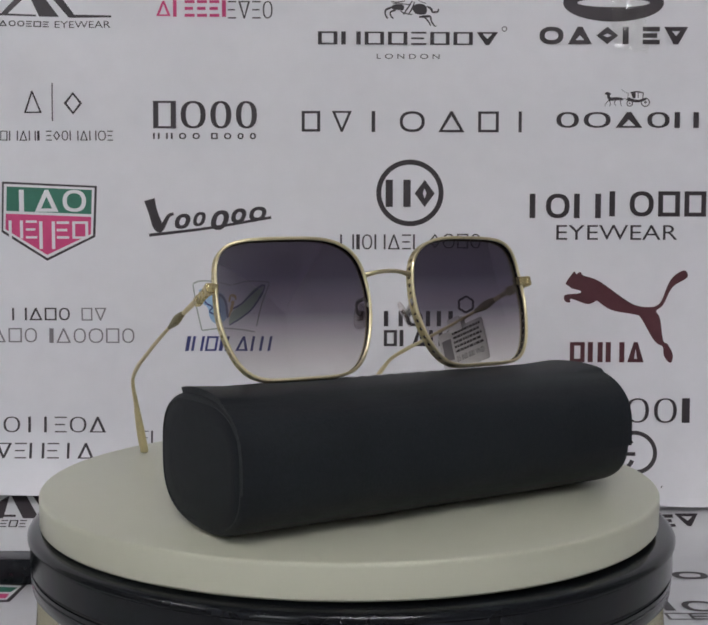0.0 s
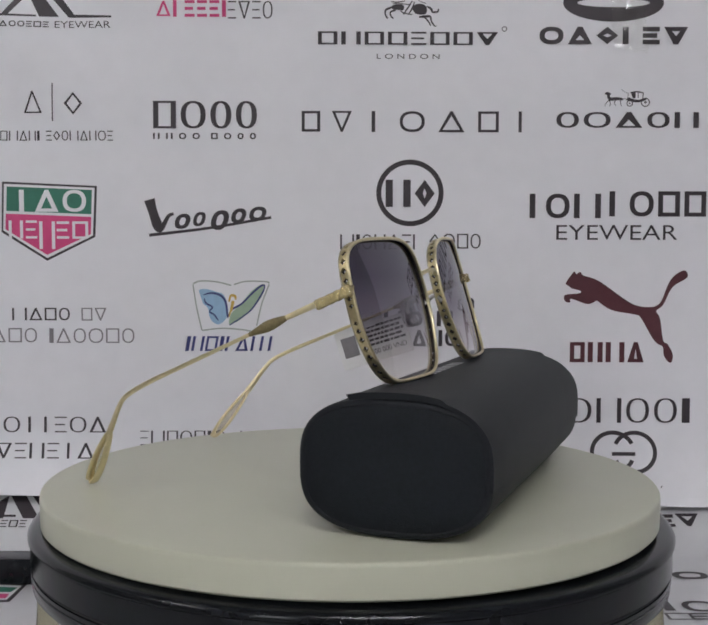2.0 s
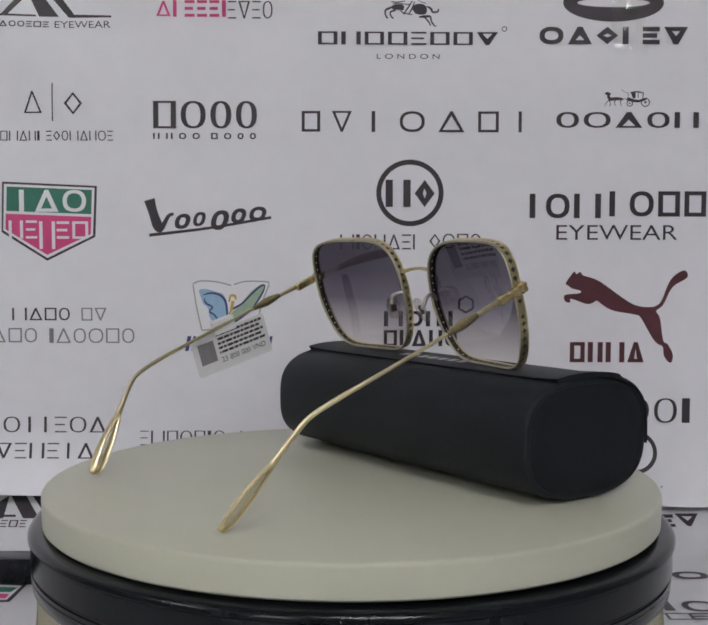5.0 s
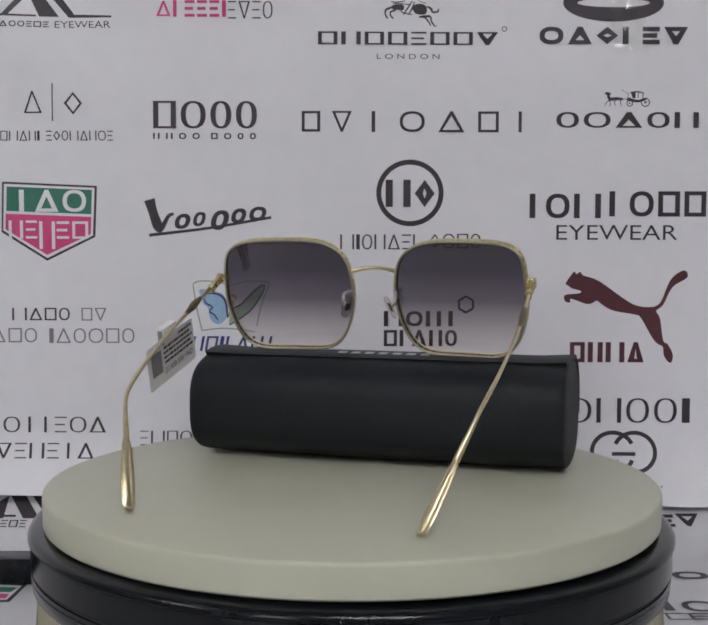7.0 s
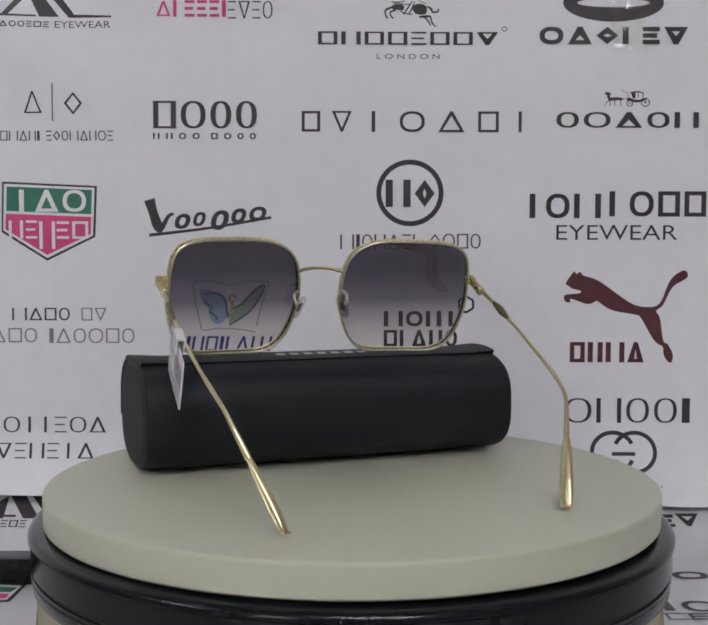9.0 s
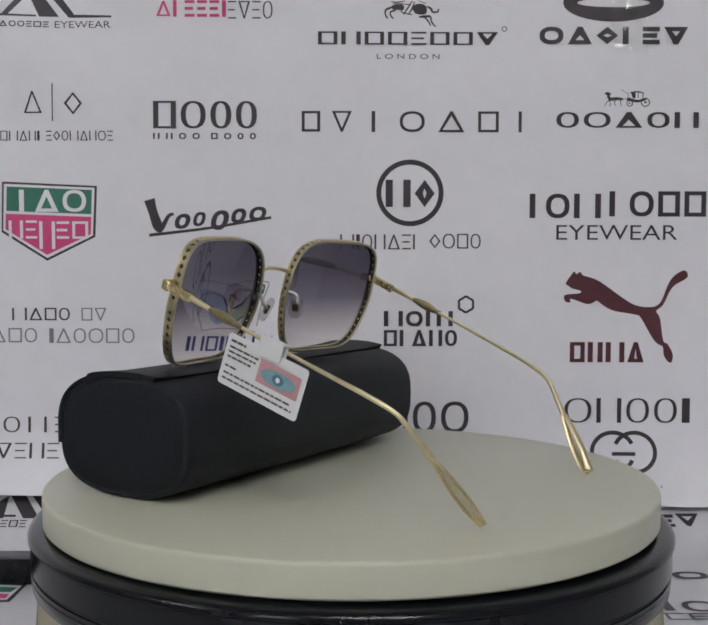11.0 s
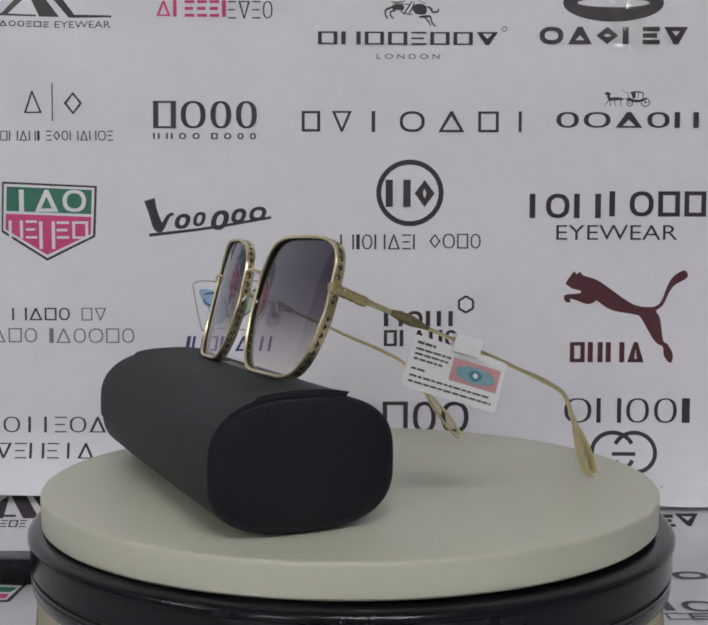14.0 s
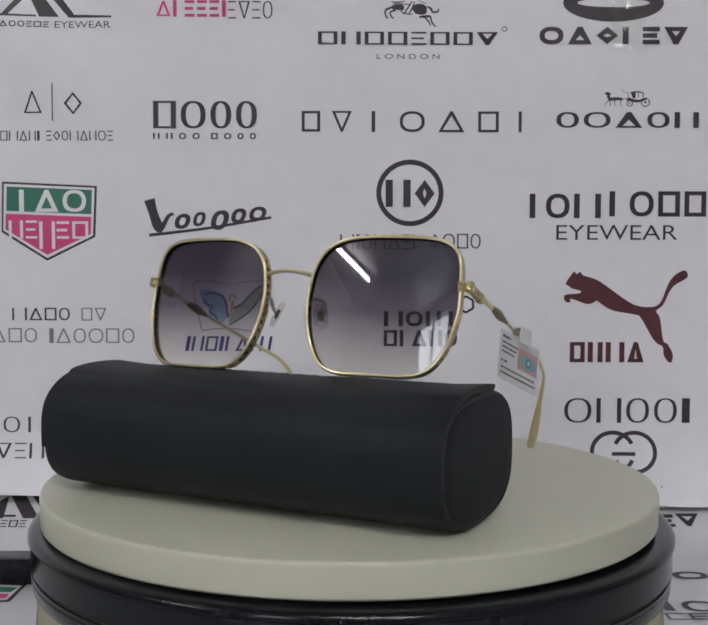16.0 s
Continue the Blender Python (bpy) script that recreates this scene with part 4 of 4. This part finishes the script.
        leaf = [(0.235, 0.0006, 0.0007), (0.26, 0.0009, 0.0013), (0.30, 0.0012, 0.0019), (0.33, 0.0012, 0.0019), (0.365, 0.0009, 0.0013), (0.40, 0.0006, 0.0007)]
        bm = tube(bmesh.new(), [(*(Vector(q[:3]) - GLASSES_AT), q[3], q[4]) for q in smooth_path([(*spot(f + shift), w, hgt) for f, w, hgt in leaf], 5)], n=12)
        part("leaf", bm, DARK_GOLD, temple, "dark hammered leaf-shaped swelling")
    return thing


# ---- price tag ----
def price_tag():
    """A folded tag looped over one temple: both faces printed."""
    thing = empty("price_tag", "white plastic price tag with printed lines and coloured sticker", "price tag")
    o, ax, up = Vector((-0.0703, 0.0021, 0.0553)), Vector((-0.0010, -0.0365, -0.0116)), Vector((0.0010, -0.0056, 0.0179))
    n = ax.cross(up).normalized()

    def at(u, v, lift=0.0):
        return o + ax * u + up * (v - 0.5) + n * lift

    def plate(bm, pts, lo, hi):
        a = [bm.verts.new(at(u, v, lo)) for u, v in pts]
        b = [bm.verts.new(at(u, v, hi)) for u, v in pts]
        bm.faces.new(a)
        bm.faces.new(b)
        for i in range(len(pts)):
            bm.faces.new((a[i], a[(i + 1) % len(pts)], b[(i + 1) % len(pts)], b[i]))

    outline = []
    for cu, cv, a0 in ((0.965, 0.93, 0), (0.035, 0.93, 90), (0.035, 0.07, 180), (0.965, 0.07, 270)):
        for k in range(5):
            a = radians(a0 + k * 22.5)
            outline.append((cu + 0.035 * math.cos(a), cv + 0.07 * math.sin(a)))
    bm = bmesh.new()
    plate(bm, outline, -0.0002, 0.0002)
    part("card", bm, TAG, thing, smooth=False)
    bm = bmesh.new()
    for lo, hi in ((-0.0016, -0.0012), (0.0012, 0.0016)):
        plate(bm, [(0.40, 0.9), (0.68, 0.9), (0.68, 1.20), (0.40, 1.20)], lo, hi)
    plate(bm, [(0.40, 1.20), (0.68, 1.20), (0.68, 1.24), (0.40, 1.24)], -0.0016, 0.0016)
    part("loop", bm, TAG, thing, "white loop folded over the temple", smooth=False)

    def printed(name, mat, rects, face, label=""):
        bm = bmesh.new()
        for u0, v0, u1, v1 in rects:
            bm.faces.new([bm.verts.new(at(u, v, face)) for u, v in ((u0, v0), (u1, v0), (u1, v1), (u0, v1))])
        return part(name, bm, mat, thing, label, smooth=False)

    out, inn = 0.0004, -0.0004
    rng = random.Random(5)

    def word_bars(r):
        """One unreadable line as short bars of uneven length."""
        u, bits = r[0], []
        while u < r[2] - 0.01:
            e = min(u + rng.uniform(0.035, 0.085), r[2])
            bits.append((u, r[1], e, r[3]))
            u = e + 0.012
        return bits

    lines = [(0.05, 0.85, 0.24, 0.90), (0.05, 0.735, 0.42, 0.775), (0.05, 0.64, 0.40, 0.68), (0.05, 0.545, 0.35, 0.585), (0.05, 0.36, 0.19, 0.40), (0.05, 0.225, 0.90, 0.265), (0.05, 0.115, 0.93, 0.155)]
    small = printed("fine_print", DARK_GREY, [b for r in lines for b in word_bars(r)], out)
    tagged(small, "rows of tiny dark grey printed bars", kind="stuff")
    printed("sticker", PINK_STICKER, [(0.445, 0.36, 0.952, 0.80)], out, "coral pink hologram sticker")
    for name, mat, ru, rv, lift in (("sticker_oval", TEAL, 0.215, 0.15, 1.4), ("sticker_core", TEAL_DARK, 0.07, 0.10, 1.6), ("sticker_mark", WHITE, 0.026, 0.05, 1.8)):
        bm = bmesh.new()
        bm.faces.new([bm.verts.new(at(0.70 + ru * math.cos(a * math.pi / 14), 0.57 + rv * math.sin(a * math.pi / 14), out * lift)) for a in range(28)])
        part(name, bm, mat, thing, smooth=False)
    printed("code_patch", GREY, [(0.72, 0.28, 0.93, 0.80)], inn, "plain grey printed square")
    rows = [(0.05 + 0.04 * (i % 2), 0.86 - 0.112 * i, 0.67, 0.92 - 0.112 * i) for i in range(5)]
    small = printed("fine_print", INK, [b for r in rows for b in word_bars(r)], inn)
    tagged(small, "rows of tiny dark printed bars", kind="stuff")
    me = letter_mesh("23 800 000 VND", INK)
    for v in me.vertices:
        v.co = at(0.67 - v.co.x * 0.60, 0.19 + v.co.y * 0.13, inn)
    ob = new("price", me)
    ob.parent = thing
    return thing


PINK_STICKER = material("coral_sticker", (0.55, 0.29, 0.30), 0.3, grain=0.1, scale=900)
TEAL = material("teal_sticker", (0.20, 0.36, 0.42), 0.3, grain=0.2, scale=900)
TEAL_DARK = material("deep_teal_print", (0.07, 0.20, 0.26), 0.3, grain=0.2, scale=900)

# ---- build ----
room()
# first tube placed from its lens reflection; other three unseen, added for brightness
for ends in (((-3.10, -1.15, 2.07), (-2.74, -2.10, 2.07)), ((0.17, -3.3, 2.07), (0.17, -2.1, 2.07)), ((0.97, -3.3, 2.07), (0.97, -2.1, 2.07)), ((-0.4, -1.9, 2.07), (0.8, -1.9, 2.07))):
    tube_lamp(*ends, WARM_TUBE if ends[0][0] < -2 else TUBE)
backdrop_sheets()
disc = turntable()
plug_block()
case = spectacle_case()
glasses = sunglasses()
tag = price_tag()


def motions():
    """The plate turns evenly and carries the case, the glasses and the tag."""
    times = [0.25 * i for i in range(65)]

    def rows(home, centre=(0, 0, 0)):
        c = Matrix.Translation(centre)
        return [(t, c @ pose(0, 0, 0, 0, 0, TURN * (t - HOME_TIME)) @ home) for t in times]

    walk(disc, rows(pose(0.0006, 0, 0), (0, 0, -(TABLE_Z + 0.0015) - 0.0118)))
    walk(case, rows(CASE_HOME))
    walk(glasses, rows(Matrix.Translation(GLASSES_AT), AXIS))
    walk(tag, rows(pose(0, 0, 0), AXIS))


motions()
